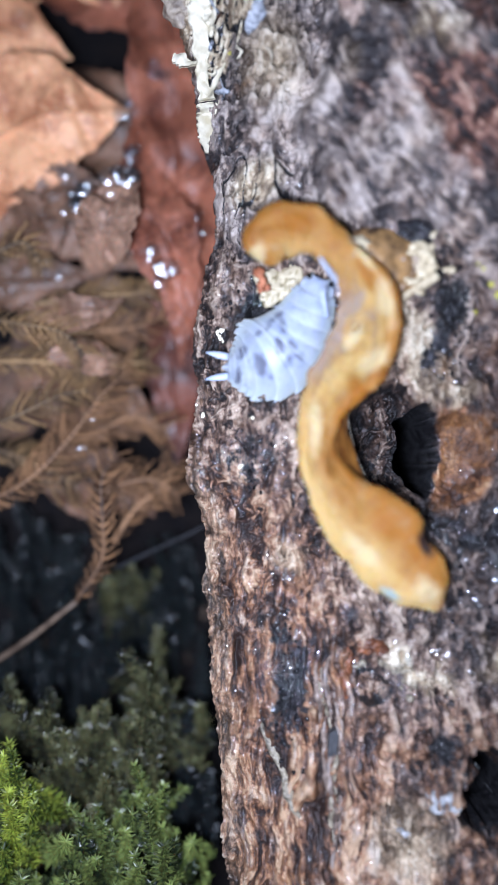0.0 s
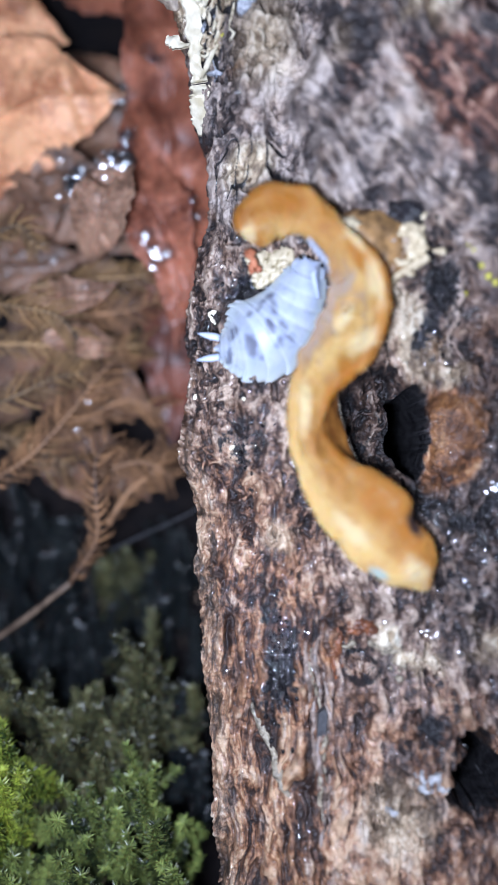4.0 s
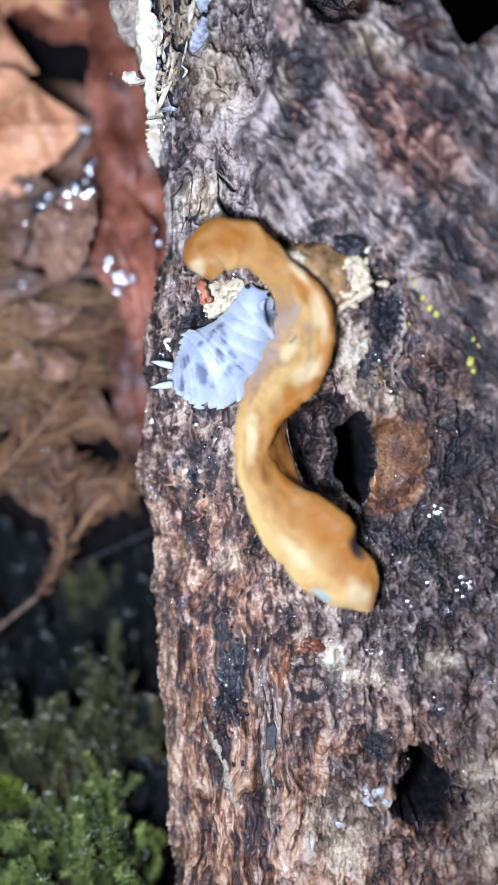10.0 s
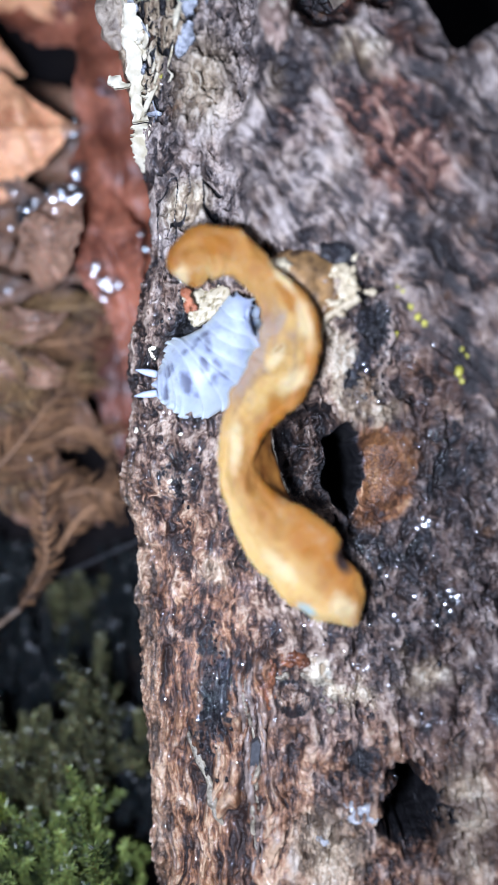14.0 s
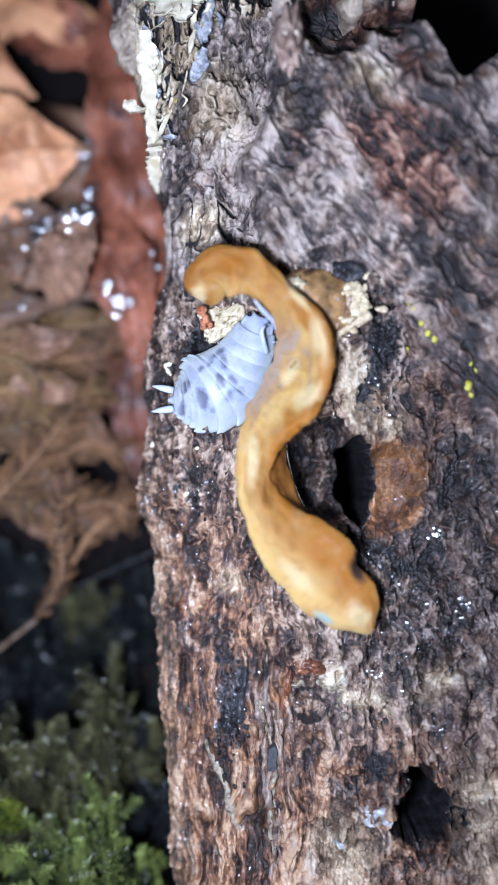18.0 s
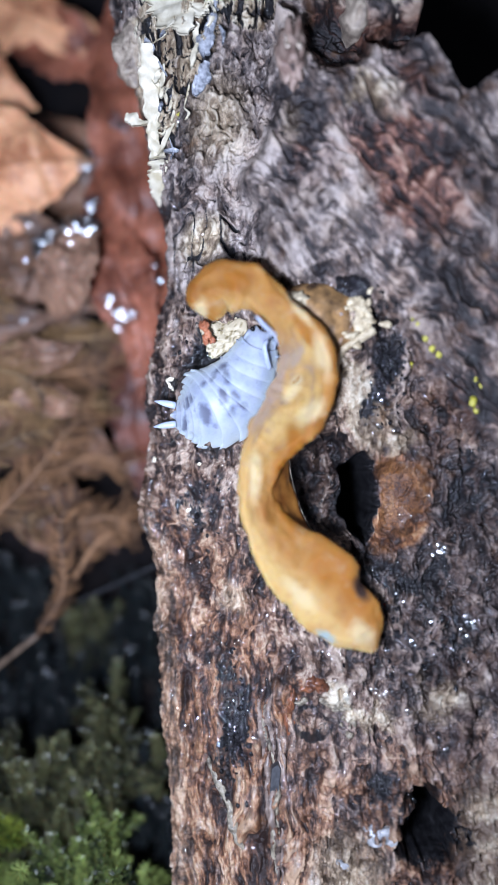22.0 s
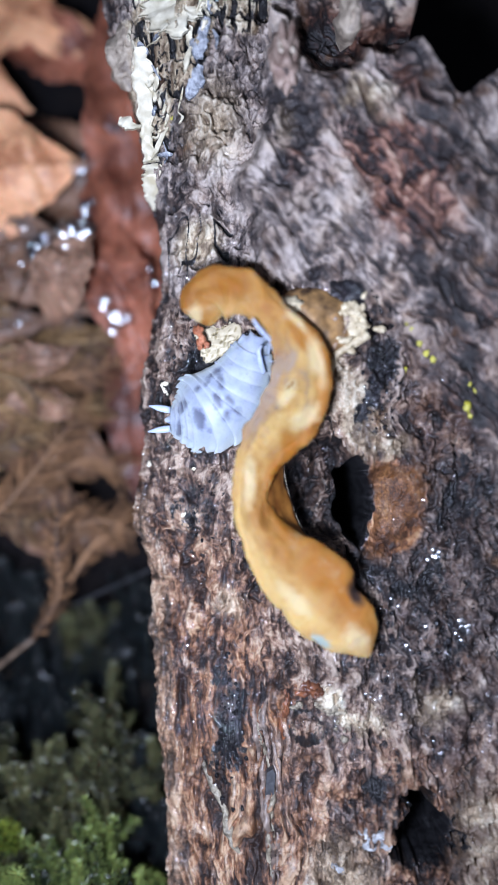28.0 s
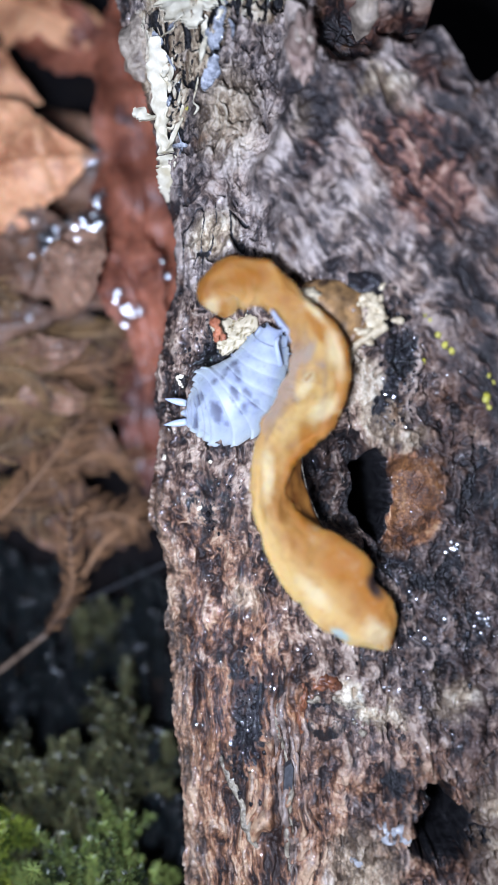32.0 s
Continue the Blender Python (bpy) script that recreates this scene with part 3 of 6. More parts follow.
    # wet areas, plus painted shade in nook, bowl, end slope and far side
    damp_and_shade = np.maximum.reduce([
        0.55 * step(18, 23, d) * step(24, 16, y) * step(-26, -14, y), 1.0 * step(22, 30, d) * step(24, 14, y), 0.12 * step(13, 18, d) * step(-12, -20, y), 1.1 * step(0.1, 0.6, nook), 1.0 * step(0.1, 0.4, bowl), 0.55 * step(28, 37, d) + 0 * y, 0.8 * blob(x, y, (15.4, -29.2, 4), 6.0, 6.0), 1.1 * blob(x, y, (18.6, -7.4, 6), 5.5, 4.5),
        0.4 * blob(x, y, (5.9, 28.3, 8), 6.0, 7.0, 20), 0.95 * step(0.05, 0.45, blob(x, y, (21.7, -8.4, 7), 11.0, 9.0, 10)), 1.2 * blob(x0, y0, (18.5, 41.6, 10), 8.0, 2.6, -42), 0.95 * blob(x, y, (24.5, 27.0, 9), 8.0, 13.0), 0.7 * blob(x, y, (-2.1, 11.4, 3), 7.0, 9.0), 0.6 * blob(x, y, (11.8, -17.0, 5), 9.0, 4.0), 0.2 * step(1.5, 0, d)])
    damp_and_shade = damp_and_shade * (1 - 0.75 * step(0.03, 0.25, pan))
    grey = np.clip(grey - 0.8 * step(0.05, 0.5, pan) - 0.6 * step(0.1, 0.5, nook), 0, 1)
    wet = (1 - 0.2 * step(0.03, 0.25, pan)) * (1 - 0.8 * step(0.1, 0.4, deep)) * (1 - 0.7 * step(0.1, 0.4, bowl)) * (1 - 0.6 * step(-24, -34, y0) * step(12, 18, d)) * (1 - 0.55 * step(26, 34, y0) * step(3, 6, d)) * (1 - 0.55 * step(15, 22, d))
    return z, dict(upper=upper, wet=wet, pan=step(0.05, 0.72, pan + 0.28 * crumb + 0.34 * fbm(x0 / 2.5, y0 / 2.5, 186, 3)) * (1 - step(0.0, 0.10, deep)), grain_shade=0.5 + 0.5 * np.clip(grain_shade + 0.7 * blob(x0, y0, (10.7, 34.4, 10), 1.6, 4.5, 20) + 0.14 * upper - 0.12 * step(0.05, 0.4, pan), -1, 1), char=char, rot=np.clip(rot, 0, 1.7), pale=np.clip(pale, 0, 1), grey=grey, damp_and_shade=np.clip(damp_and_shade, 0, 1))


def log_height(x, y):
    x, y = np.atleast_1d(np.asarray(x, float)), np.atleast_1d(np.asarray(y, float))
    return log_field(x, y, np.maximum(x - rim(y), 0))[0]


LOG = thing("log", (10, 0, -29), "weathered wet brown rotting log lying on soil", "log")


def log_body():
    ys = np.linspace(-66, 66, 1150)
    # down the flank, over the rim, across the face, down the far flank
    top = np.concatenate([np.linspace(0.0, 40, 370)[1:], np.linspace(40, 58, 50)[1:]])
    flank = np.linspace(1, 0, 26)
    edge = rim(ys)
    yy, dd = np.meshgrid(ys, np.concatenate([[0.0], top]), indexing="ij")
    xx = edge[:, None] + dd
    face, stains_and_shade = log_field(xx, yy, dd)
    fall = face[:, :1]
    depth = flank[None, :-1] * 28
    wall_y = ys[:, None] + 0 * depth
    wall_x = edge[:, None] + 0.9 * np.sqrt(np.clip(depth, 0, None)) * 0.6 + 0.5 * fbm(wall_y / 2.5, depth / 2.0, 101, 4) * np.clip(depth / 1.5, 0, 1) + 0.2 * depth
    wall_z = fall - depth
    x = np.concatenate([wall_x, xx], 1)
    y = np.concatenate([wall_y, yy], 1)
    z = np.maximum(np.concatenate([wall_z, face], 1), -30.5)
    z[0], z[-1] = -30.5, -30.5
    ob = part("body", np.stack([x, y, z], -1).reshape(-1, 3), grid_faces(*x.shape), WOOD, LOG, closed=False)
    for name, values in stains_and_shade.items():
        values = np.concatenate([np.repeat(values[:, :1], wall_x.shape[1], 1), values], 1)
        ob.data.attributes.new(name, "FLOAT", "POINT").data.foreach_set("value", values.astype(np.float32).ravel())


log_body()


def lump_mesh(at, size, seed, rough=0.3, rings=14, sides=20):
    """An uneven rounded lump that sits with its foot a little below at."""
    a = np.linspace(-0.35, math.pi / 2, rings)[:, None]
    b = (np.arange(sides) * 2 * math.pi / sides)[None, :]
    r = 1 + rough * fbm(2.1 * np.cos(b) * np.cos(a) + 7 * seed, 2.1 * np.sin(b) * np.cos(a) + 2 * np.sin(a), 110 + seed, 3)
    x, y, z = np.cos(b) * np.cos(a) * r, np.sin(b) * np.cos(a) * r, np.sin(a) * r + 0 * b
    v = np.stack([at[0] + size[0] * x, at[1] + size[1] * y, at[2] + size[2] * z], -1).reshape(-1, 3)
    return v, grid_faces(rings, sides, True).tolist() + [list(range((rings - 1) * sides, rings * sides))]


def on_log(place, up=0.0):
    return np.array([place[0], place[1], float(log_height(place[0], place[1])[0]) + up])


def sheet(points, widths, lift, seed, thick=0.35, across=9, along=26, curl=0.5):
    """A ragged flake that follows a line over the log."""
    line, w = spline(points, along), spline(np.array(widths)[:, None], along)[:, 0]
    ahead = np.gradient(line[:, :2], axis=0)
    ahead /= np.linalg.norm(ahead, axis=1)[:, None] + 1e-9
    side = np.stack([-ahead[:, 1], ahead[:, 0]], 1)
    v = np.linspace(-1, 1, across)
    i = np.arange(along)[:, None]
    ragged = 1 + 0.35 * vnoise(i / 1.9, np.sign(v)[None, :] * 3, seed)
    x = line[:, :1] + side[:, :1] * v * w[:, None] * ragged
    y = line[:, 1:2] + side[:, 1:] * v * w[:, None] * ragged
    z = line[:, 2:3] + lift + curl * (v[None, :] ** 2) * fbm(i / 5.0, v[None, :] * 1.0, seed + 3) + 0.25 * fbm(x / 0.8, y / 0.8, seed + 5, 3)
    up = np.stack([x, y, z], -1).reshape(-1, 3)
    down = np.stack([x, y, z - thick], -1).reshape(-1, 3)
    faces = grid_faces(along, across)
    n = len(up)
    ring = list(range(across)) + [k * across + across - 1 for k in range(1, along)] + [n - 2 - k for k in range(across - 1)] + [k * across for k in range(along - 2, 0, -1)]
    sides = [[ring[k], ring[k - 1], ring[k - 1] + n, ring[k] + n] for k in range(len(ring))]
    return np.concatenate([up, down]), faces[:, ::-1].tolist() + (faces + n).tolist() + sides


def log_parts():
    def laid(*places):
        """Places on the log's face, never sunk below a straight line between their ends."""
        p = np.array([on_log(q, 0.25) for q in places])
        p[:, 2] = np.maximum(p[:, 2], np.interp(np.arange(len(p)), (0, len(p) - 1), (p[0, 2], p[-1, 2])))
        return p

    for line, widths, seed, label in (
            (laid((-9.4, 48.6), (-9.2, 46.4), (-9.0, 44.0), (-8.9, 41.4), (-8.8, 39.4), (-8.5, 37.4)), [0.45, 0.95, 1.0, 0.75, 0.7, 0.8], 130, "bright cream strip of peeling bark"),
            (laid((-8.5, 37.2), (-8.3, 35.6), (-8.4, 34.2), (-8.6, 33.2)), [0.9, 1.15, 0.95, 0.2], 131, "bright cream tongue of peeling bark"),
            (laid((-7.9, 53.0), (-6.9, 51.2), (-5.6, 49.8), (-5.2, 48.2)), [1.5, 2.0, 1.5, 0.5], 134, "bright cream patch of peeling bark"),
            (laid((-4.2, 53.2), (-3.8, 51.6), (-4.2, 50.2)), [1.0, 1.1, 0.5], 139, "bright cream patch of peeling bark")):
        part("bark_flake", *sheet(line, widths, 0.5, seed, along=40), FLAKE, LOG, label)
    part("bark_flake", *sheet([(-12.0, 41.9, 0.4), (-11.2, 41.7, 0.8), (-10.3, 41.1, 1.0), (-9.4, 41.0, 1.6)], [0.35, 0.62, 0.35, 0.2], 0.7, 138), FLAKE, LOG, "bright cream chip of bark")
    for line, widths, seed in ((laid((-2.2, 49.8), (-2.7, 48.2), (-3.0, 46.2)), [0.25, 0.6, 0.3], 141), (laid((-2.9, 45.6), (-3.5, 43.9), (-4.4, 42.6)), [0.3, 0.75, 0.25], 142), (laid((-9.6, 49.4), (-9.3, 48.2), (-9.5, 47.2)), [0.25, 0.6, 0.2], 143)):
        part("wet_flake", *sheet(line, widths, 0.6, seed, 0.25, 9, 24), SHEEN, LOG, "wet blue grey shiny flake of bark")
    part("bark_lump", *lump_mesh((-5.7, 46.6, 2.6), (1.5, 1.7, 1.6), 46, 0.5, 22, 32), KNOB, LOG, "beige weathered lump of bark")
    part("bark_lump", *lump_mesh((-11.4, 49.8, -0.8), (2.0, 3.4, 2.4), 47, 0.35, 24, 36), KNOB, LOG, "beige weathered lump of bark")
    rng = np.random.default_rng(31)
    for k in range(34):
        f = rng.random()
        a, b = ((-7.4, 37.0, 3), (-7.6, 50.0, 3)) if k % 2 else ((-5.6, 41.0, 3), (-1.0, 54.0, 3))
        c = on_log((np.array(a) * (1 - f) + np.array(b) * f)[:2] + rng.normal(0, 1, 2) * (0.55 + 0.5 * f, 0.8), 0.5)
        w, l = rng.uniform(0.10, 0.34), rng.uniform(0.4, 1.1)
        way = np.array([0.25, 1, 0]) + rng.normal(0, 0.45, 3) * (1, 1, 0.2)
        part("bark_flake", *sheet([c - way * l, c + rng.normal(0, 0.2, 3), c + way * l], [w * 0.5, w, w * 0.4], 0.3, 500 + k, 0.2, 5, 14), FLAKE if k % 3 else SHEEN, LOG, "curled pale sliver of bark")
    part("knob", *lump_mesh((16.3, 52.8, 7.5), (2.8, 3.4, 4.6), 41, 0.4, 26, 38), KNOB, LOG, "pale weathered knob")
    part("knob", *lump_mesh((12.1, 49.9, 6.5), (1.35, 2.4, 4.6), 42, 0.35, 16, 24), KNOB, LOG, "small pale weathered knob")
    part("splinter", *lump_mesh((5.6, 45.1, 9.2), (1.45, 3.5, 2.6), 44, 0.6, 22, 34), SPLINTER, LOG, "pale stub with a reddish end")
    part("knob", *lump_mesh((27.7, 56.9, 2), (1.6, 1.4, 2.0), 43, 0.3, 12, 18), KNOB, LOG, "small pale weathered knob")
    for place, way in (((-7.5, 13.5, 1), (0.25, 0.55)), ((-7.1, 12.9, 1), (-0.3, 0.4)), ((-6.9, 13.7, 1), (0.3, 0.2)), ((-5.0, -0.3, 1), (0.25, 0.2)), ((-3.8, 4.5, 1), (0.12, 0.2)), ((-9.0, 5.1, 0), (0.1, 0.3))):
        c = on_log(place[:2], 0.15)
        w = np.array([way[0], way[1], 0.1])
        part("bark_flake", *sheet([c - w, c, c + w], [0.10, 0.24, 0.12], 0.15, 560 + int(place[1]), 0.15, 5, 8), FLAKE, LOG, "tiny curled white flake")
    # black glossy crusts with drops
    part("black_crust", *lump_mesh(on_log((12.0, 22.3, 9), 0.2), (2.2, 1.5, 1.5), 3, 0.5), TAR, LOG, "black glossy knob of charred crust")
    part("black_crust", *lump_mesh(on_log((10.3, 22.5, 9), -0.3), (1.1, 0.7, 0.9), 4, 0.5), TAR, LOG, "black glossy knob of charred crust")
    for place, size, seed in (((5.2, -21.9), (0.9, 1.6, 0.8), 5), ((5.7, -19.5), (0.5, 1.4, 0.7), 6), ((7.6, -18.0), (1.4, 0.8, 0.8), 7), ((9.0, -18.4), (0.7, 0.5, 0.6), 12)):
        part("rust_spot", *lump_mesh(on_log(place, -0.45), size, seed, 0.5, 24, 36), RUST, LOG, "wet rust orange rot")
    rng = np.random.default_rng(63)
    for k in range(26):
        a = rng.uniform(-0.5, 2.6)
        c = on_log((8.4 + 3.2 * math.cos(a) + rng.normal(0, 0.35), -22.0 + 2.4 * math.sin(a) + rng.normal(0, 0.3)), -0.12)
        part("pale_crust", *lump_mesh(c, (rng.uniform(0.2, 0.6), rng.uniform(0.15, 0.4), 0.4), 60 + k, 0.8, 8, 12), SCURF, LOG, "pale crumbly crust round a wet hollow")
    # loose wavy fibres along the grain
    rng = np.random.default_rng(91)
    for k in range(14):
        pale = k % 5 == 0
        x0, y0 = rng.normal(3.6, 0.75), rng.uniform(-34, -19)
        ys = np.linspace(y0, y0 - rng.uniform(4, 8), 40)
        xs = x0 - 0.7 * np.exp(-(((ys + 21.5) / 3.0) ** 2)) + 0.45 * fbm(ys / 2.2, ys * 0 + k, 700 + k, 3)
        zs = log_height(xs, ys)
        zs = np.convolve(np.pad(zs, 3, mode="edge"), np.ones(7) / 7, "valid") - 0.08
        part("wood_fibre", *tube(np.stack([xs, ys, zs], -1), rng.uniform(0.22, 0.36) * np.sin(np.linspace(0.15, 3.0, 40)) ** 0.5 * (1 + 0.3 * vnoise(np.arange(40) / 3.0, np.full(40, k), 6)), 8, 0.8), SCURF if pale else FIBRE, LOG, "pale loose fibre" if pale else "wavy grey brown fibre")
    line = spline([(-3.1, -26.4), (-1.9, -29.0), (-0.7, -31.3), (-0.1, -33.7), (0.9, -35.5)], 40)
    zs = np.convolve(np.pad(log_height(line[:, 0], line[:, 1]), 3, mode="edge"), np.ones(7) / 7, "valid") - 0.05
    part("wood_fibre", *tube(np.c_[line, zs], 0.5 * np.sin(np.linspace(0.2, 2.95, 40)) ** 0.6 * (1 + 0.4 * vnoise(np.arange(40) / 3.0, np.zeros(40), 5)), 8, 0.6), SCURF, LOG, "pale frayed fibre below black crust")
    # a slate chip stuck in the grain
    c = on_log((4.0, -28.8, 4), 0.05)
    a = np.array([[-0.75, -1.6], [-0.2, -1.9], [0.55, -1.5], [0.75, 1.4], [0.3, 1.8], [-0.6, 1.5]])
    a = a * (0.72, 1.5) + a[:, 1:] * (0.08, 0)
    v = np.concatenate([np.c_[a, np.full(6, -0.4)], np.c_[a * 0.92, np.full(6, 0.28)]]) + c
    part("bark_chip", v, [[i, (i + 1) % 6, (i + 1) % 6 + 6, i + 6] for i in range(6)] + [list(range(6, 12)), list(range(6))[::-1]], CHIP, LOG, "slate grey flat chip", smooth=False)
    # yellow lichen dots
    for place, size in (((17.6, 14.5, 9), 0.35), ((17.9, 18.3, 9), 0.3), ((18.7, 17.0, 9), 0.5), ((19.4, 16.0, 9), 0.5), ((20.1, 15.4, 9), 0.5), ((23.4, 10.7, 9), 0.62),
                        ((23.8, 9.9, 9), 0.45), ((23.7, 12.9, 9), 0.3), ((24.3, 12.3, 9), 0.4), ((17.4, 18.8, 9), 0.25), ((-6.1, 41.2, 3), 0.3)):
        part("lichen_dot", *lump_mesh(on_log(place, -0.05), (size * 0.6, size * 0.85, size * 0.35), 8, 0.5, 7, 10), YELLOW, LOG, "small yellow lichen dot")
    # white shiny flakes low on the face
    for place, w, l in (((14.6, -33.0, 4), 1.1, 1.8), ((11.0, -36.4, 4), 0.35, 0.7)):
        c = on_log(place, 0.25)
        part("pale_flake", *sheet([c + (-l, 0.4, 0), c, c + (l, -0.5, 0.1)], [w * 0.5, w, w * 0.4], 0.1, 150 + int(place[0]), along=16), GLOSS, LOG, "wet silvery grey flake")


log_parts()


def drops_on_log():
    """Beads of water, thick where the wood is black, as one lot."""
    rng = np.random.default_rng(4)
    pieces = []
    spots = [((-0.1, -24.4, 3), 3.0, 7.0, 260, 0.15), ((15.2, 13.7, 8), 1.9, 5.5, 95, 0.26), ((-3.9, 0.2, 2), 4.5, 7.0, 190, 0.15), ((-4.0, 16.3, 2), 4.0, 4.5, 160, 0.14),
             ((18.0, -13.9, 6), 9.0, 7.0, 150, 0.2), ((7.3, -20.7, 4), 4.5, 4.0, 110, 0.18), ((-2.0, -12.8, 3), 5.5, 9.0, 200, 0.14), ((16.6, -28.7, 4), 6.0, 6.0, 120, 0.18),
             ((22.3, -2.5, 7), 6.0, 10.0, 45, 0.22), ((-2.6, -33.2, 3), 5.0, 10.0, 140, 0.13), ((-7.0, 41.2, 3), 2.5, 6.0, 60, 0.15), ((5.0, -27.3, 3), 14.0, 16.0, 420, 0.11), ((-0.9, -3.9, 3), 9.0, 20.0, 240, 0.11), ((15.0, 7.6, 7), 12.0, 20.0, 60, 0.12), ((9.2, 35.3, 9), 16.0, 14.0, 30, 0.10)]
    for place, sx, sy, count, size in spots:
        count = int(0.3 * count)
        x, y = place[0] + sx * 0.6 * rng.standard_normal(count), place[1] + sy * 0.6 * rng.standard_normal(count)
        ok = x > rim(y) + 0.15
        x, y = x[ok], y[ok]
        for px, py, pz, r in zip(x, y, log_height(x, y), 2.1 * size * rng.lognormal(0, 0.4, len(x))):
            a = np.array([-0.3, 0.0, 0.4, 0.75, 0.95, 1.0])[:, None]
            b = (np.arange(9) * 2 * math.pi / 9)[None, :]
            wide, tall = np.sqrt(np.clip(1 - np.abs(a), 0.0004, 1)), np.where(a < 0, a, a)
            v = np.stack([px + r * rng.uniform(0.6, 1) * wide * np.cos(b), py + r * wide * np.sin(b), pz + 0.19 * r * tall + 0 * b], -1).reshape(-1, 3)
            pieces.append((v, grid_faces(6, 9, True).tolist() + [list(range(45, 54))]))
    verts, faces = joined(pieces)
    whole("water_beads", verts, faces, DROP, (10, 0, 2), "tiny clear water beads on the wet log", "water drops", kind="stuff")


drops_on_log()


def lens_drop(place, size, lean, label, group):
    """A shallow drop of water, tilted by lean so that it glints in the lamp."""
    a = np.array([-0.4, 0.0, 0.4, 0.75, 0.95, 1.0])[:, None]
    b = (np.arange(16) * 2 * math.pi / 16)[None, :]
    wide = size * np.sqrt(np.clip(1 - np.abs(a), 0.0004, 1))
    x, y = wide * np.cos(b), 0.85 * wide * np.sin(b)
    lens = np.stack([place[0] + x, place[1] + y, place[2] + 0.10 * size * a + lean[0] * x + lean[1] * y], -1).reshape(-1, 3)
    whole("water_drop", lens, grid_faces(6, 16, True).tolist() + [list(range(80, 96))], FILM, place, label, "water drop", group)


for place, size in (((20.6, -4.3, 7), 0.7), ((23.3, -10.9, 7), 0.9), ((24.1, -11.8, 7), 0.6), ((17.3, -20.4, 5), 0.6), ((20.4, -23.8, 5), 0.5), ((19.3, -30.5, 4), 0.6), ((14.3, -33.1, 4), 0.9), ((8.3, -21.2, 4), 0.7), ((11.8, -14.0, 5), 0.4),
                    ((15.3, -18.7, 5), 0.5), ((10.1, -17.6, 5), 0.4), ((16.1, 8.1, 8), 0.5), ((21.1, 13.5, 9), 0.5)):
    lens_drop(on_log(place, 0.2), 0.7 * size, (0.22, 0.02), "clear flat water drop on wet wood", "drops on the log")


rng = np.random.default_rng(83)
for (cx, cy), spread_x, spread_y, count in (((20.7, -4.4), 0.45, 0.55, 7), ((23.6, -11.8), 0.5, 0.9, 8), ((21.2, -23.8), 0.5, 0.5, 5), ((13.8, -18.8), 0.5, 0.4, 4), ((18.8, -31.0), 0.5, 0.4, 4), ((17.0, -12.5), 2.0, 2.0, 8), ((14.2, -34.0), 1.2, 0.6, 6)):
    for k in range(count):
        qx, qy = cx + spread_x * rng.standard_normal(), cy + spread_y * rng.standard_normal()
        lens_drop(on_log((qx, qy), 0.25), rng.uniform(0.22, 0.5), (0.22 + rng.normal(0, 0.03), 0.02 + rng.normal(0, 0.03)), "small clear water bead on wet wood", "beads on the log")


def granules():
    """Shiny black grains seated in the blackened wood, as one lot."""
    rng = np.random.default_rng(5)
    pieces = []
    for place, sx, sy, count in (((-0.1, -23.3, 3), 1.0, 5.2, 150), ((15.2, 13.7, 8), 1.3, 3.6, 110), ((-3.3, -0.1, 2), 2.0, 3.0, 25), ((-4.3, 16.3, 2), 1.8, 2.0, 50), ((14.2, 19.7, 9), 1.2, 1.6, 30), ((18.5, -13.9, 6), 4.5, 3.5, 90)):
        x, y = place[0] + sx * 0.7 * rng.standard_normal(count), place[1] + sy * 0.6 * rng.standard_normal(count)
        for px, py, pz in zip(x, y, log_height(x, y)):
            r = 0.17 * rng.lognormal(0, 0.35)
            pieces.append(lump_mesh((px, py, pz - 0.25 * r), (r, r * rng.uniform(0.9, 1.5), r * 0.8), int(rng.integers(1, 90)), 0.4, 5, 8))
    verts, faces = joined(pieces)
    whole("black_grit", verts, faces, TAR, (10, 0, 2), "shiny black grit seated in the wet log", "grit", kind="stuff")


granules()


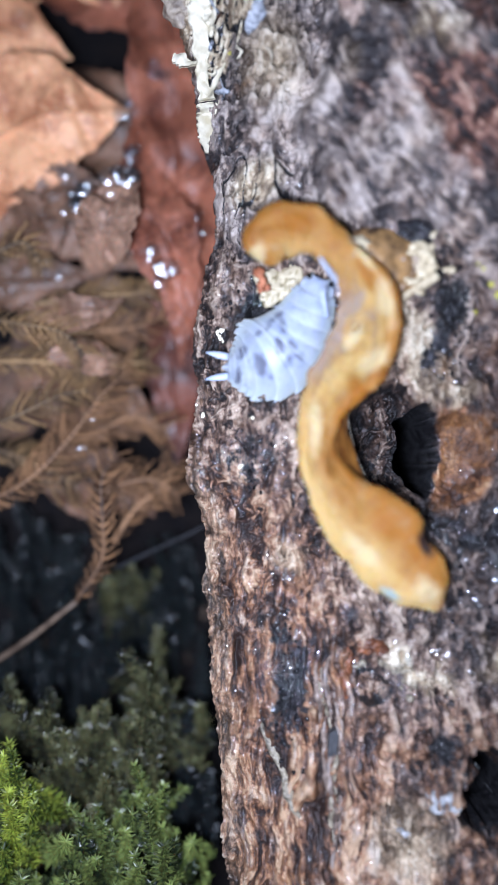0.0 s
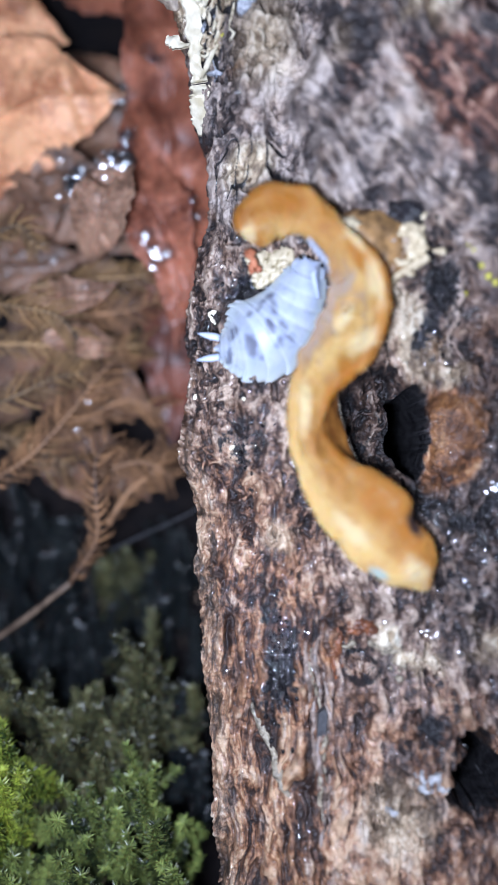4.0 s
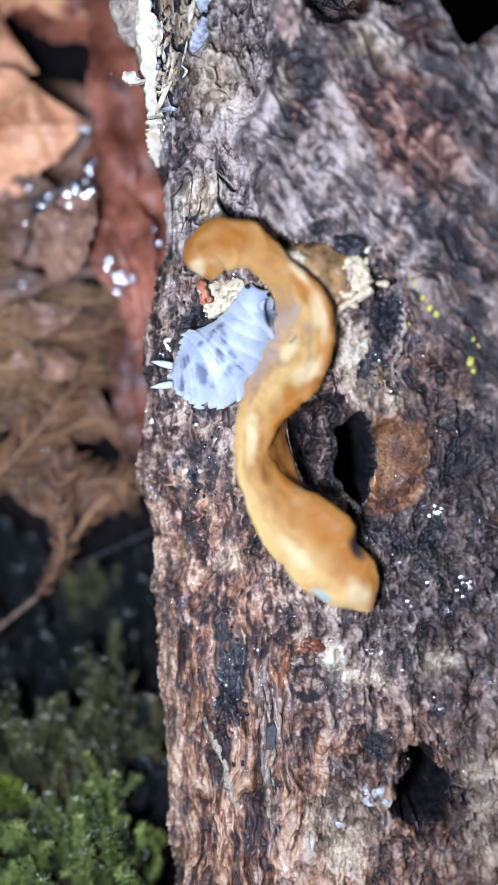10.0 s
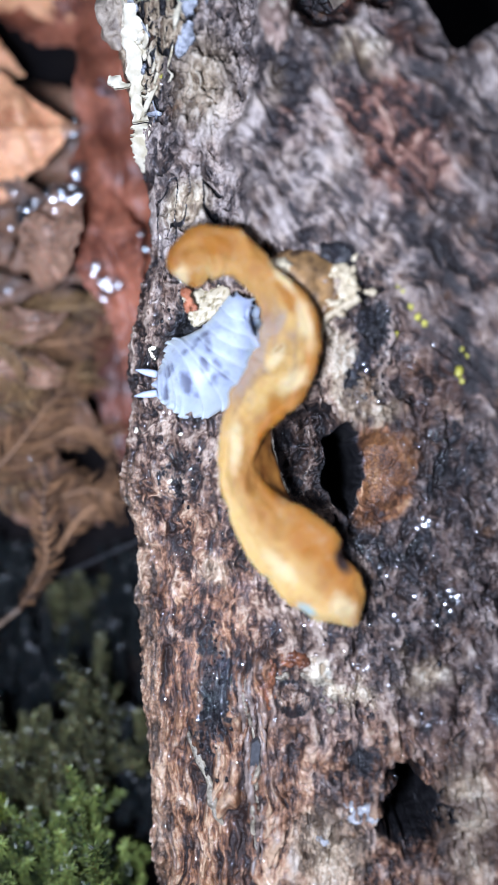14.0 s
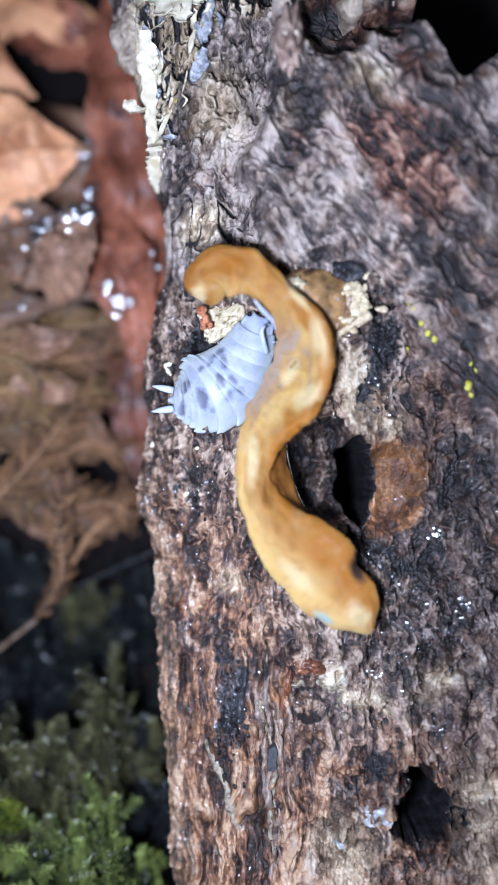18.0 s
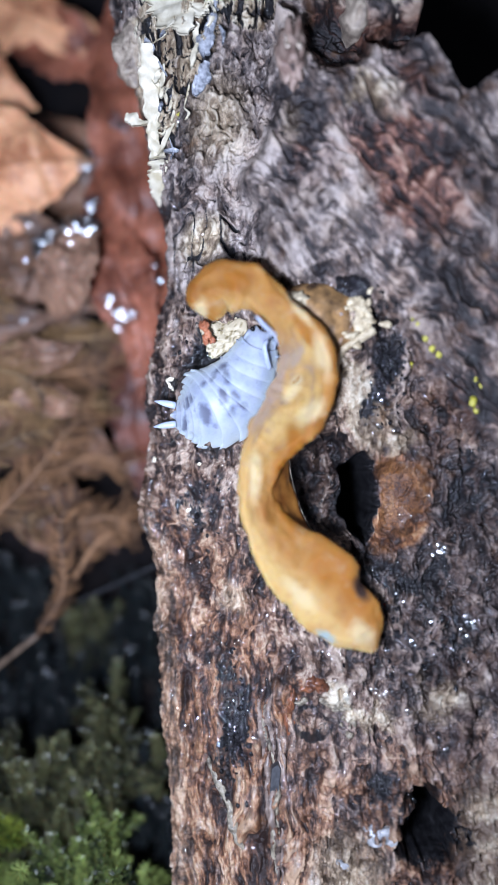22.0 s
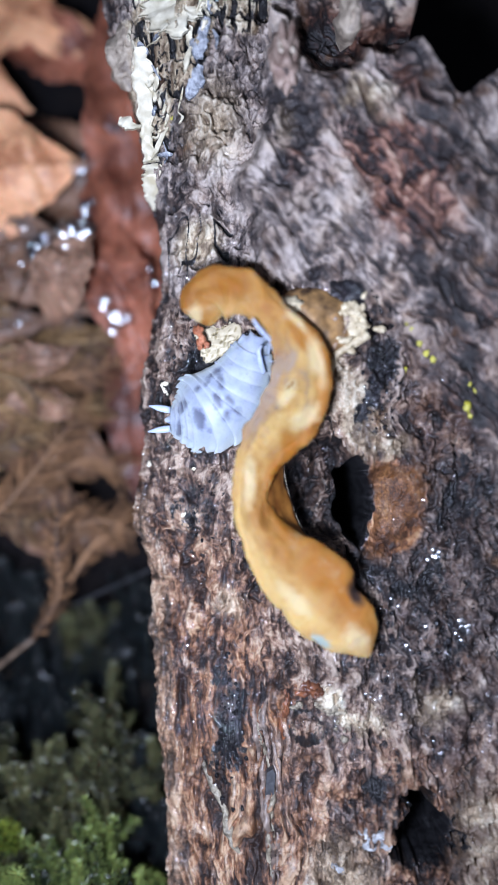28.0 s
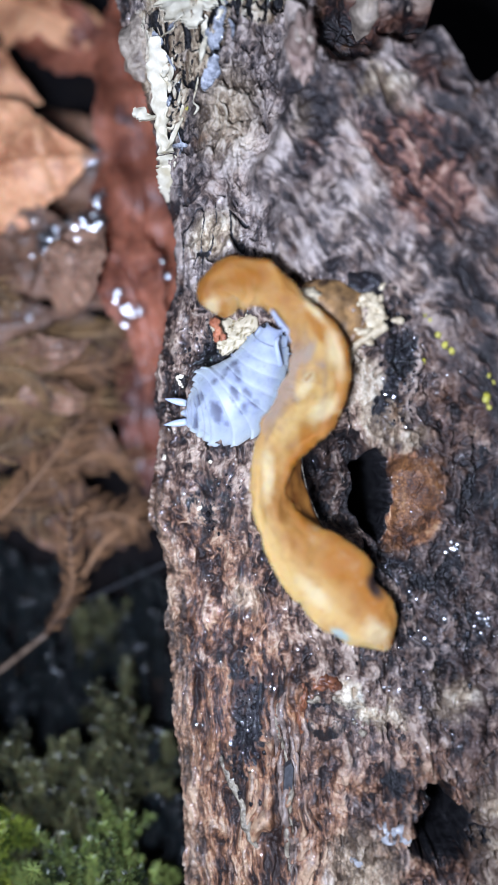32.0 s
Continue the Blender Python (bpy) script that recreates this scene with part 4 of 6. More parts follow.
# ---- bracket fungus ----
def fungus_material():
    n = Nodes("ochre fungus flesh")
    big, mid, fine = n.noise(0.16, 2.0), n.noise(0.45, 4.0, 0.6), n.noise(4.0, 3.0)
    tone = n.math("ADD", n.math("MULTIPLY", big, 0.5), n.math("MULTIPLY", mid, 0.5))
    colour = n.ramp(tone, [(0.36, (0.225, 0.084, 0.012)), (0.50, (0.31, 0.132, 0.025)), (0.64, (0.39, 0.190, 0.048))])
    edge = n.attribute("margin")
    colour = n.mix(n.math("MULTIPLY", n.attribute("streak"), 0.85), colour, n.ramp(n.attribute("streak"), [(0.2, (0.32, 0.19, 0.08)), (0.8, (0.25, 0.18, 0.13))]))
    colour = n.mix(n.math("MULTIPLY", edge, n.spread(mid, 0.3, 0.6, 0.5, 1.0)), colour, (0.50, 0.34, 0.13))
    colour = n.mix(n.spread(n.math("ADD", n.attribute("deep"), n.spread(mid, 0.3, 0.7, -0.2, 0.2)), 0.05, 0.6, 0.0, 0.85), colour, (0.30, 0.112, 0.011))
    colour = n.mix(n.spread(n.math("ADD", n.attribute("ash"), n.spread(mid, 0.3, 0.7, -0.2, 0.2)), 0.05, 0.55, 0.0, 0.9), colour, (0.31, 0.225, 0.16))
    colour = n.mix(n.spread(n.math("ADD", n.attribute("cream"), n.spread(mid, 0.3, 0.7, -0.2, 0.2)), 0.1, 0.75, 0.0, 0.8), colour, (0.54, 0.43, 0.24))
    colour = n.mix(n.spread(n.math("ADD", n.attribute("mould"), n.spread(fine, 0.3, 0.7, -0.15, 0.15)), 0.2, 0.7), colour, (0.28, 0.32, 0.28))
    colour = n.mix(n.spread(n.math("ADD", n.attribute("bruise"), n.spread(mid, 0.3, 0.7, -0.15, 0.15)), 0.2, 0.7), colour, (0.035, 0.018, 0.014))
    n.bump(n.math("ADD", n.math("MULTIPLY", mid, 0.7), n.math("MULTIPLY", fine, 0.25)), 0.2, 0.5)
    return n.done(colour, n.spread(mid, 0.35, 0.65, 0.58, 0.74), Specular_IOR_Level=0.18, Subsurface_Weight=0.75, Subsurface_Radius=(1.0, 0.6, 0.3), Subsurface_Scale=0.0016)


FUNGUS = fungus_material()


def pore_material():
    n = Nodes("pale pore face")
    cells = n.add("ShaderNodeTexVoronoi")
    cells.inputs["Scale"].default_value, cells.inputs["Randomness"].default_value = 2.6, 1.0
    n.put(n.slanted((1.0, 0.45, 1.0), 25), cells.inputs["Vector"])
    depth = n.spread(n.math("ADD", cells.outputs["Distance"], n.spread(n.noise(1.5, 3.0), 0.3, 0.7, -0.15, 0.15)), 0.15, 0.5)
    colour = n.ramp(depth, [(0.0, (0.27, 0.21, 0.11)), (0.35, (0.40, 0.33, 0.19)), (1.0, (0.54, 0.46, 0.31))])
    n.bump(depth, 0.5, 0.25)
    return n.done(colour, 0.55)


PORES = pore_material()
ORANGE = simple("deep orange fungus flesh", (0.20, 0.065, 0.012), (0.42, 0.18, 0.035), 0.6, 0.42, 0.3, 0.2)
ROOT = simple("tan spotted fungus base", (0.022, 0.010, 0.006), (0.36, 0.20, 0.075), 0.9, 0.5, 0.5, 0.25)

FUNG = thing("bracket_fungus", (6.5, 12, 5), "ochre yellow wavy bracket fungus growing from the log", "fungus")


def ribbon(stations, count, height, sides=18, seed=0, amount=0.12):
    """A thick wavy band: each station is x, y, z, half its width, its lean in degrees, and how hollow its top is."""
    s = spline(stations, count)
    line, half, lean, hollow = s[:, :3], s[:, 3], np.radians(s[:, 4]), np.clip(s[:, 5], 0, 2.6)
    ahead = np.gradient(line[:, :2], axis=0)
    ahead /= np.linalg.norm(ahead, axis=1)[:, None]
    side = np.c_[ahead[:, 1], -ahead[:, 0], np.zeros(count)]
    up = np.array([0, 0, 1.0])
    out = side * np.cos(lean)[:, None] + up * np.sin(lean)[:, None]
    top = -side * np.sin(lean)[:, None] + up * np.cos(lean)[:, None]
    a = np.arange(sides) * 2 * math.pi / sides
    cx, cz = np.sign(np.cos(a)) * np.abs(np.cos(a)) ** 0.9, np.sign(np.sin(a)) * np.abs(np.sin(a)) ** 0.95
    ends = np.sqrt(np.clip(np.minimum(np.arange(count), np.arange(count)[::-1]) / (count * 0.045), 0.02, 1))
    rag = 1 + amount * fbm(np.arange(count)[:, None] / 7.0, 2 * np.cos(a)[None, :] + 3, 160 + seed, 3)
    dent = 0.38 * fbm(np.arange(count)[:, None] / 9.0, 2.2 * np.cos(a)[None, :], 165 + seed, 3) * np.clip(np.sin(a), 0, 1)[None, :]
    p = (0.5 + 0.5 * np.cos(a))[None, :]
    bend = np.sin(math.pi * np.clip((p - 0.16) / 0.92, 0, 1)) ** 1.1
    along = np.arange(count)[:, None]
    folds = strands(3.4 * p + 0.35 * fbm(along / 25.0, 2 * p, 171, 2), along / 45.0, 166 + seed, 3)
    dent = dent - hollow[:, None] * bend + 0.22 * np.clip(hollow, 0, 1)[:, None] * folds * bend * np.clip(np.sin(a), 0, 1)[None, :]
    v = line[:, None] + top[:, None] * dent[..., None] + out[:, None] * (cx[None, :, None] * (half * ends)[:, None, None] * rag[..., None]) + top[:, None] * (cz[None, :, None] * (height * ends)[:, None, None] * rag[..., None])
    faces = grid_faces(count, sides, True).tolist() + [list(range(sides))[::-1], list(range((count - 1) * sides, count * sides))]
    inside = np.clip(hollow / 1.3, 0, 1)[:, None] * step(0.12, 0.32, p) * (np.sin(a) > -0.05)[None, :]
    pale = step(-0.25, 0.9, np.cos(a))[None, :] * (0.45 + 0.55 * step(0.3, 0.6, np.linspace(0, 1, count))[:, None]) * (1 - inside)
    low = step(0.70, 0.82, np.linspace(0, 1, count))[:, None]
    pale = pale * (1 - low) + low * step(0.42, 0.85, p + 0.1 * folds)
    pale = np.clip(pale + inside * np.clip(1.2 + 1.0 * folds - 1.2 * step(0.62, 0.98, p), 0, 1), 0, 1)
    dark = inside * np.clip(-0.15 - 1.1 * folds + 0.85 * step(0.55, 0.98, p), 0, 1)
    return v.reshape(-1, 3), faces, pale.ravel(), dark.ravel()


CAP = [(*(-2.1, 18.8, 7.8), 1.9, 15, 0), (*(-2.0, 21.2, 9.4), 2.75, 5, 0.1), (*(1.0, 21.8, 10), 2.4, -6, 0.1), (*(4.1, 19.6, 10), 1.75, -14, 0.2), (*(6.6, 16.4, 9.4), 2.6, -16, 1.1), (*(6.8, 13.0, 9.1), 3.2, -16, 1.7),
       (*(5.9, 10.1, 8.9), 3.35, -12, 1.7), (*(3.8, 7.2, 8.6), 2.8, -4, 1.1), (*(2.3, 4.2, 8.5), 2.0, 8, 0.5), (*(2.2, 0.5, 8.5), 1.95, 18, 0.2), (*(4.5, -3.6, 8.5), 2.9, 12, 0.2), (*(8.1, -7.0, 8.5), 4.0, -5, 0.3), (*(11.3, -10.5, 8.5), 3.4, 0, 0), (*(13.7, -13.9, 8), 1.5, 0, 0)]
# the cream mark at (7.4, 9.6) is a highlight painted on the cap
SPOTS = {"bruise": (((12.6, -7.4, 9), 1.3, 1.9, 25), ((12.4, -6.2, 9), 0.6, 0.9, 20)), "mould": (((8.9, -12.2, 9), 1.5, 0.6, -32),),
         "deep": (((9.2, -5.6, 9), 2.8, 2.2, -30), ((5.0, 1.8, 9), 1.2, 5.0, 8), ((11.5, -8.0, 9), 1.3, 3.0, 35), ((5.8, 6.5, 9), 1.0, 2.4, 10), ((0.0, 22.2, 9), 2.2, 1.2, 0), ((7.2, 17.0, 9), 0.7, 3.0, 40)),
         "ash": (((3.2, 11.0, 8), 3.8, 1.0, 60), ((4.4, 13.6, 8), 2.6, 0.7, 62), ((6.0, 15.2, 8), 1.5, 0.6, 62)),
         "cream": (((-3.6, 19.0, 8), 0.9, 2.2, -15), ((6.4, 19.2, 9), 0.6, 2.6, 40), ((7.4, 9.6, 8), 1.9, 1.2, 45), ((5.8, 12.0, 8), 2.0, 0.9, 62), ((2.0, 3.6, 8), 0.8, 3.4, 0), ((6.3, -8.2, 8), 1.0, 2.6, 42), ((12.3, -12.0, 8), 1.5, 1.8, 40), ((8.5, 15.0, 9), 0.9, 3.0, 18))}


def skin_marks(ob, **marks):
    for name, values in marks.items():
        ob.data.attributes.new(name, "FLOAT", "POINT").data.foreach_set("value", np.asarray(values, np.float32).ravel())


def fungus():
    verts, faces, margin, streak = ribbon(CAP, 260, 0.9, 56, amount=0.12)
    marks = {name: np.maximum.reduce([blob(verts[:, 0], verts[:, 1], at, 1.3 * rx, 1.3 * ry, turn) for at, rx, ry, turn in spots]) for name, spots in SPOTS.items()}
    verts[:, 2] -= 0.6 * marks["bruise"] * (verts[:, 2] > 8.4)
    verts[:, 0] -= 0.9 * blob(verts[:, 0], verts[:, 1], (13.5, -7.2, 9), 1.8, 2.0)
    skin_marks(part("cap", verts, faces, FUNGUS, FUNG), margin=margin, streak=streak, **marks)
    # folds that run down the hollow of the cap
    for points, wide in (([(6.7, 16.0, 8.9), (6.6, 14.4, 8.2), (6.0, 12.6, 7.8), (5.3, 10.2, 7.8)], 0.42), ([(5.3, 16.4, 8.9), (5.4, 15.0, 8.3), (5.0, 13.4, 7.9)], 0.3)):
        v, f = tube(spline(points, 22), 1.7 * wide * np.sin(np.linspace(0.1, 3.04, 22)), 12, 0.45)
        v[:, 2] -= 0.28
        ob = part("fold", v, f, FUNGUS, FUNG)
        skin_marks(ob, cream=np.full(len(v), 0.35), ash=blob(v[:, 0], v[:, 1], (3.4, 11.5), 3.0, 1.5, 60))
    part("red_bead", *lump_mesh((6.9, 14.3, 7), (0.95, 0.4, 0.5), 19, 0.5, 8, 12), RUST, FUNG, "small shiny reddish fold")
    # the sheet below the cap, by which it stands on the wood
    s = spline(CAP, 132)[4:124]
    feet = log_height(s[:, 0] + 0.6, s[:, 1])
    rows = np.linspace(0, 1, 10)
    i = np.arange(120)[:, None]
    x = s[:, :1] + 0.9 + 0.9 * rows + 0.35 * fbm(i / 6.0, rows[None, :] * 2, 170)
    y = s[:, 1:2] + 0.4 * rows
    z = (s[:, 2:3] - 0.5) * (1 - rows) + (np.minimum(feet, s[:, 2] - 1)[:, None] - 0.8) * rows
    wall = np.stack([x, y, z], -1)
    back = wall + np.array([0.9, 0.3, 0])
    n = wall.shape[0] * wall.shape[1]
    f = grid_faces(120, 10)
    rim_ids = list(range(10)) + [k * 10 + 9 for k in range(1, 120)] + [n - 2 - k for k in range(9)] + [k * 10 for k in range(118, 0, -1)]
    part("stalk_sheet", np.concatenate([wall.reshape(-1, 3), back.reshape(-1, 3)]),
         f.tolist() + (f[:, ::-1] + n).tolist() + [[rim_ids[k], rim_ids[k - 1], rim_ids[k - 1] + n, rim_ids[k] + n] for k in range(len(rim_ids))], FUNGUS, FUNG)
    # the orange wall that falls from the cap to the rim of the hollow
    brow = spline([(4.4, 6.2, 8.5), (3.7, 3.3, 8.6), (3.9, 0.4, 8.6), (5.9, -2.3, 8.6), (9.3, -3.9, 8.6)], 30)
    sole = spline([(6.1, 7.7, 5.5), (5.4, 5.1, 5), (5.9, 2.0, 4.8), (7.3, -1.6, 4.8), (9.6, -4.1, 4.8)], 30)
    k = np.linspace(0, 1, 12)[None, :, None]
    skin = brow[:, None] * (1 - k) + sole[:, None] * k + 0.2 * fbm(np.arange(30)[:, None] / 3.0, k[..., 0] * 3, 181)[..., None]
    thick = skin - np.array([0.8, 0, 0.5])
    n, f = 360, grid_faces(30, 12)
    ids = list(range(12)) + [q * 12 + 11 for q in range(1, 30)] + [n - 2 - q for q in range(11)] + [q * 12 for q in range(28, 0, -1)]
    part("inner_wall", np.concatenate([skin.reshape(-1, 3), thick.reshape(-1, 3)]), f.tolist() + (f[:, ::-1] + n).tolist() + [[ids[q], ids[q - 1], ids[q - 1] + n, ids[q] + n] for q in range(len(ids))],
         ORANGE, FUNG, "deep orange inner wall")
    part("wall_margin", *tube(sole + (0.1, 0, 0.0), 0.035 + 0.03 * vnoise(np.arange(30) / 1.3, np.zeros(30), 9), 6), SCURF, FUNG, "thin pale margin")
    # pore face under the upper lobe
    part("pore_face", *lump_mesh((-0.8, 18.0, 3.8), (2.8, 1.7, 0.7), 9, 0.8, 30, 48), PORES, FUNG, "pale cream face of small open pores")
    # tan base with dark flecks, and the frayed pale crust at its far end
    part("base", *lump_mesh((8.5, 19.3, 6.6), (4.6, 3.4, 1.9), 10, 0.3, 18, 28), ROOT, FUNG, "tan base flecked with brown")
    part("bright_patch", *lump_mesh((6.0, 20.8, 8.4), (1.3, 0.8, 0.7), 11, 0.9, 10, 16), CRUST, FUNG, "bright cream patch")
    rng = np.random.default_rng(12)
    crust = part("crust", *lump_mesh((12.2, 19.4, 7.3), (1.3, 1.9, 0.8), 23, 0.45, 16, 26), CRUST, FUNG, "pale crumbly crust")
    for k in range(20):
        c = np.array((12.1, 19.3, 7.9)) + np.array([rng.normal(0, 0.9), rng.normal(0, 1.4), rng.uniform(-0.3, 0.5)])
        turn = rng.normal(0.1, 0.9)
        way = np.array([math.cos(turn), math.sin(turn), rng.uniform(-0.2, 0.25)]) * rng.uniform(0.5, 1.1)
        bent = c + way * 0.5 + rng.normal(0, 0.2, 3) * (1, 1, 0.5)
        v, f = tube(spline([c - way * 0.4, bent, c + way], 13), 0.36 * np.sqrt(np.sin(np.linspace(0.2, 2.95, 13))), 10, 0.7)
        v = v + 0.22 * np.stack([fbm(v[:, 0] * 2.2 + i, v[:, 1] * 2.2 + v[:, 2], 190 + i, 3) for i in range(3)], -1)
        part("crust_lobe", v, f, CRUST, crust, "frayed pale crust lobe")
    part("crust_ridge", *tube(spline([(13.8, 18.0, 7.6), (12.2, 16.9, 7.4), (10.6, 15.9, 7.2), (10.0, 13.9, 6.6)], 14), np.linspace(0.55, 0.3, 14), 7), CRUST, FUNG, "pale crust ridge")
    for place, size, seed in (((-3.2, 18.6, 5.6), (0.5, 0.6, 0.5), 17), ((-2.8, 17.8, 5.5), (0.45, 0.55, 0.5), 20), ((-3.1, 17.3, 5.3), (0.35, 0.5, 0.4), 22), ((-2.4, 17.2, 5.2), (0.35, 0.4, 0.4), 24)):
        part("orange_lobe", *lump_mesh(place, size, seed, 0.6, 10, 16), EMBER, FUNG, "small orange red lobe")


fungus()


# ---- the isopod ----
def shell_material():
    n = Nodes("translucent white shell")
    spot = n.attribute("spot")
    cloud = n.noise(0.8, 4.0, 0.6)
    colour = n.ramp(cloud, [(0.35, (0.31, 0.36, 0.51)), (0.65, (0.45, 0.51, 0.68))])
    # lamp light on the flanks, painted in as a cyan white tint
    colour = n.mix(n.math("MULTIPLY", n.attribute("flank"), 0.6), colour, (0.50, 0.66, 0.76))
    colour = n.mix(n.spread(n.math("ADD", spot, n.spread(n.noise(1.6, 3.0, 0.6), 0.3, 0.7, -0.3, 0.3)), 0.08, 0.7, 0.0, 0.95), colour, (0.075, 0.08, 0.125))
    # pale translucent rear lips, and more painted light on the side lobes
    colour = n.mix(n.math("MULTIPLY", n.attribute("edge"), 0.6), colour, (0.62, 0.72, 0.84))
    n.bump(n.noise(5.0, 3.0), 0.15, 0.1)
    return n.done(colour, 0.46, Subsurface_Weight=0.85, Subsurface_Radius=(0.7, 0.8, 1.0), Subsurface_Scale=0.0012)


SHELL = shell_material()
LIMB = simple("white limb", (0.36, 0.42, 0.54), (0.50, 0.56, 0.68), 2.0, 0.35, 0.2, 0.05)
EYE = simple("black eye", (0.004, 0.004, 0.005), (0.01, 0.01, 0.012), 2.0, 0.15, 0.1, 0.02)

SPINE = np.array([(-6.9, 9.65, 4.2), (-4.9, 9.75, 4.8), (-2.9, 10.3, 5.2), (-0.8, 11.6, 5.6), (0.7, 13.4, 6), (1.7, 15.2, 6.3), (2.4, 16.9, 6.5), (3.0, 18.5, 6.5)])
BODY_AT = np.array((-2.4, 10.9, 2.5))
ISOPOD = thing("isopod", BODY_AT, "white dalmatian-spotted isopod with grey blotches feeding at the fungus", "isopod")


BLOTCHES = [((-4.8, 11.0), 0.9, 0.5, 70, 1.0), ((-5.3, 8.7), 0.9, 0.42, 80, 1.0), ((-3.2, 9.6), 1.2, 0.75, 110, 1.1), ((-1.3, 11.3), 0.95, 0.55, 105, 1.0), ((0.0, 11.3), 0.9, 0.45, 125, 1.0), ((-0.4, 9.9), 0.75, 0.5, 60, 0.9),
            ((-1.0, 13.5), 1.1, 0.45, 110, 0.9), ((-3.4, 12.6), 0.5, 0.35, 30, 0.9), ((-2.3, 13.3), 0.6, 0.3, 60, 0.7), ((-1.5, 14.3), 1.0, 0.4, 40, 0.8), ((0.7, 10.5), 0.7, 0.35, 130, 0.8), ((-2.2, 8.4), 0.4, 0.3, 0, 0.5)]


def isopod():
    spine = spline(SPINE, 400)
    run = np.r_[0, np.cumsum(np.linalg.norm(np.diff(spine, axis=0), axis=1))]
    run /= run[-1]
    ahead = np.gradient(spine[:, :2], axis=0)
    ahead /= np.linalg.norm(ahead, axis=1)[:, None]

    def at(u):
        u = np.clip(u, 0, 1)
        p = np.stack([np.interp(u, run, spine[:, k]) for k in range(3)], -1)
        a = np.stack([np.interp(u, run, ahead[:, k]) for k in range(2)], -1)
        return p, a / np.linalg.norm(a, axis=-1, keepdims=True)

    def half(u):
        return np.interp(u, [0, 0.03, 0.08, 0.14, 0.2, 0.3, 0.42, 0.55, 0.7, 0.86, 0.95, 1.0], [0.3, 0.8, 1.7, 2.5, 3.2, 4.0, 4.2, 3.75, 2.85, 2.2, 1.9, 1.2])

    def arch(u0, u1, flare=1.0, tall=1.0, rows=12, cols=45, lobe=1.0):
        """One back plate from u0 (rear) to u1 (front), its rear edge lapping over the next."""
        u = np.linspace(u0 - 0.020, u1 + 0.014, rows)
        k = np.linspace(0, 1, rows)[:, None]
        phi = np.linspace(-1.25, 1.25, cols)[None, :]
        p, a = at(u)
        side = np.c_[a[:, 1], -a[:, 0]]
        w = half(u)[:, None] * flare * (1 + 0.03 * (1 - k) ** 2)
        h = 0.60 * half(u)[:, None] * tall * (1 + 0.05 * np.cos(k * 1.5) - 0.02)
        rim_part = (np.abs(phi) / 1.25) ** 6
        across = w * np.sin(phi) / math.sin(1.25) * (1 + 0.10 * (1 - k) ** 0.8 * np.clip(k * 8, 0.4, 1) * rim_part)
        high = h * (np.cos(phi) - math.cos(1.25)) / (1 - math.cos(1.25)) * 1.15 - 0.2 * h
        # the side lobes point backwards, so that the outline is a saw
        sweep = -0.55 * (np.abs(phi) / 1.25) ** 2.0 * w / 4 * lobe - (0.10 + 0.11 * w) * lobe * rim_part * (1 - k) ** 1.5
        sweep = sweep - np.interp(u, (0.36, 0.6, 0.95), (0.0, 0.6, 0.85))[:, None] * np.clip(high, 0, None)
        x = p[:, :1] + side[:, :1] * across + a[:, :1] * sweep
        y = p[:, 1:2] + side[:, 1:] * across + a[:, 1:] * sweep
        z = p[:, 2:3] - 1.4 + high
        v = np.stack([x, y, z], -1)
        inner = v + np.stack([0 * x, 0 * y, 0 * z - 0.22], -1)
        f, n = grid_faces(rows, cols), rows * cols
        ids = list(range(cols)) + [q * cols + cols - 1 for q in range(1, rows)] + [n - 2 - q for q in range(cols - 1)] + [q * cols for q in range(rows - 2, 0, -1)]
        faces = f.tolist() + (f[:, ::-1] + n).tolist() + [[ids[q], ids[q - 1], ids[q - 1] + n, ids[q] + n] for q in range(len(ids))]
        flank = np.abs(phi) / 1.25 + 0 * k
        rear = (1 - k) + 0 * phi
        return np.concatenate([v.reshape(-1, 3), inner.reshape(-1, 3)]), faces, np.tile(flank.ravel(), 2), np.tile(rear.ravel(), 2)

    def plate(name, *args, **more):
        verts, faces, flank, rear = arch(*args, **more)
        ob = part(name, verts, faces, SHELL, ISOPOD)
        px, py = verts[:, 0], verts[:, 1]
        spot = np.maximum.reduce([strong * blob(px, py, at_xy, 1.5 * rx, 1.5 * ry, turn) for at_xy, rx, ry, turn, strong in BLOTCHES])
        # rear lips are pale; side lobes get lamp light painted on
        edge = np.maximum(0.8 * rear**4, step(0.62, 0.95, flank))
        skin_marks(ob, spot=spot, edge=edge, flank=step(0.45, 0.95, flank))
        return ob

    cuts = [0.22, 0.325, 0.43, 0.535, 0.635, 0.73, 0.815, 0.89]
    for u0, u1 in zip(cuts[:-1], cuts[1:]):
        plate("back_plate", u0, u1)
    for k in range(4):
        u0 = 0.068 + 0.038 * k
        plate("tail_plate", u0, u0 + 0.038, flare=0.90 + 0.02 * k, tall=0.92, rows=9, lobe=0.75)
    plate("telson", 0.018, 0.068, flare=0.62, tall=0.7, lobe=-1.6)
    head = plate("head", 0.885, 0.985, flare=0.8, tall=0.85, lobe=0.3)
    # soft belly that fills the shell
    u = np.linspace(0.06, 0.95, 30)
    p, a = at(u)
    p = p.copy()
    p[:, 2] -= 1.5
    part("belly", *tube(p, half(u) * 0.86, 14, 0.35), LIMB, ISOPOD)
    p, a = at(np.array([0.955]))
    side = np.array([a[0, 1], -a[0, 0], 0])
    for s in (-1, 1):
        part("eye", *lump_mesh(p[0] + side * s * 1.15 + (0, 0, -0.70), (0.26, 0.26, 0.22), 18, 0.1, 7, 10), EYE, head, "small black eye")
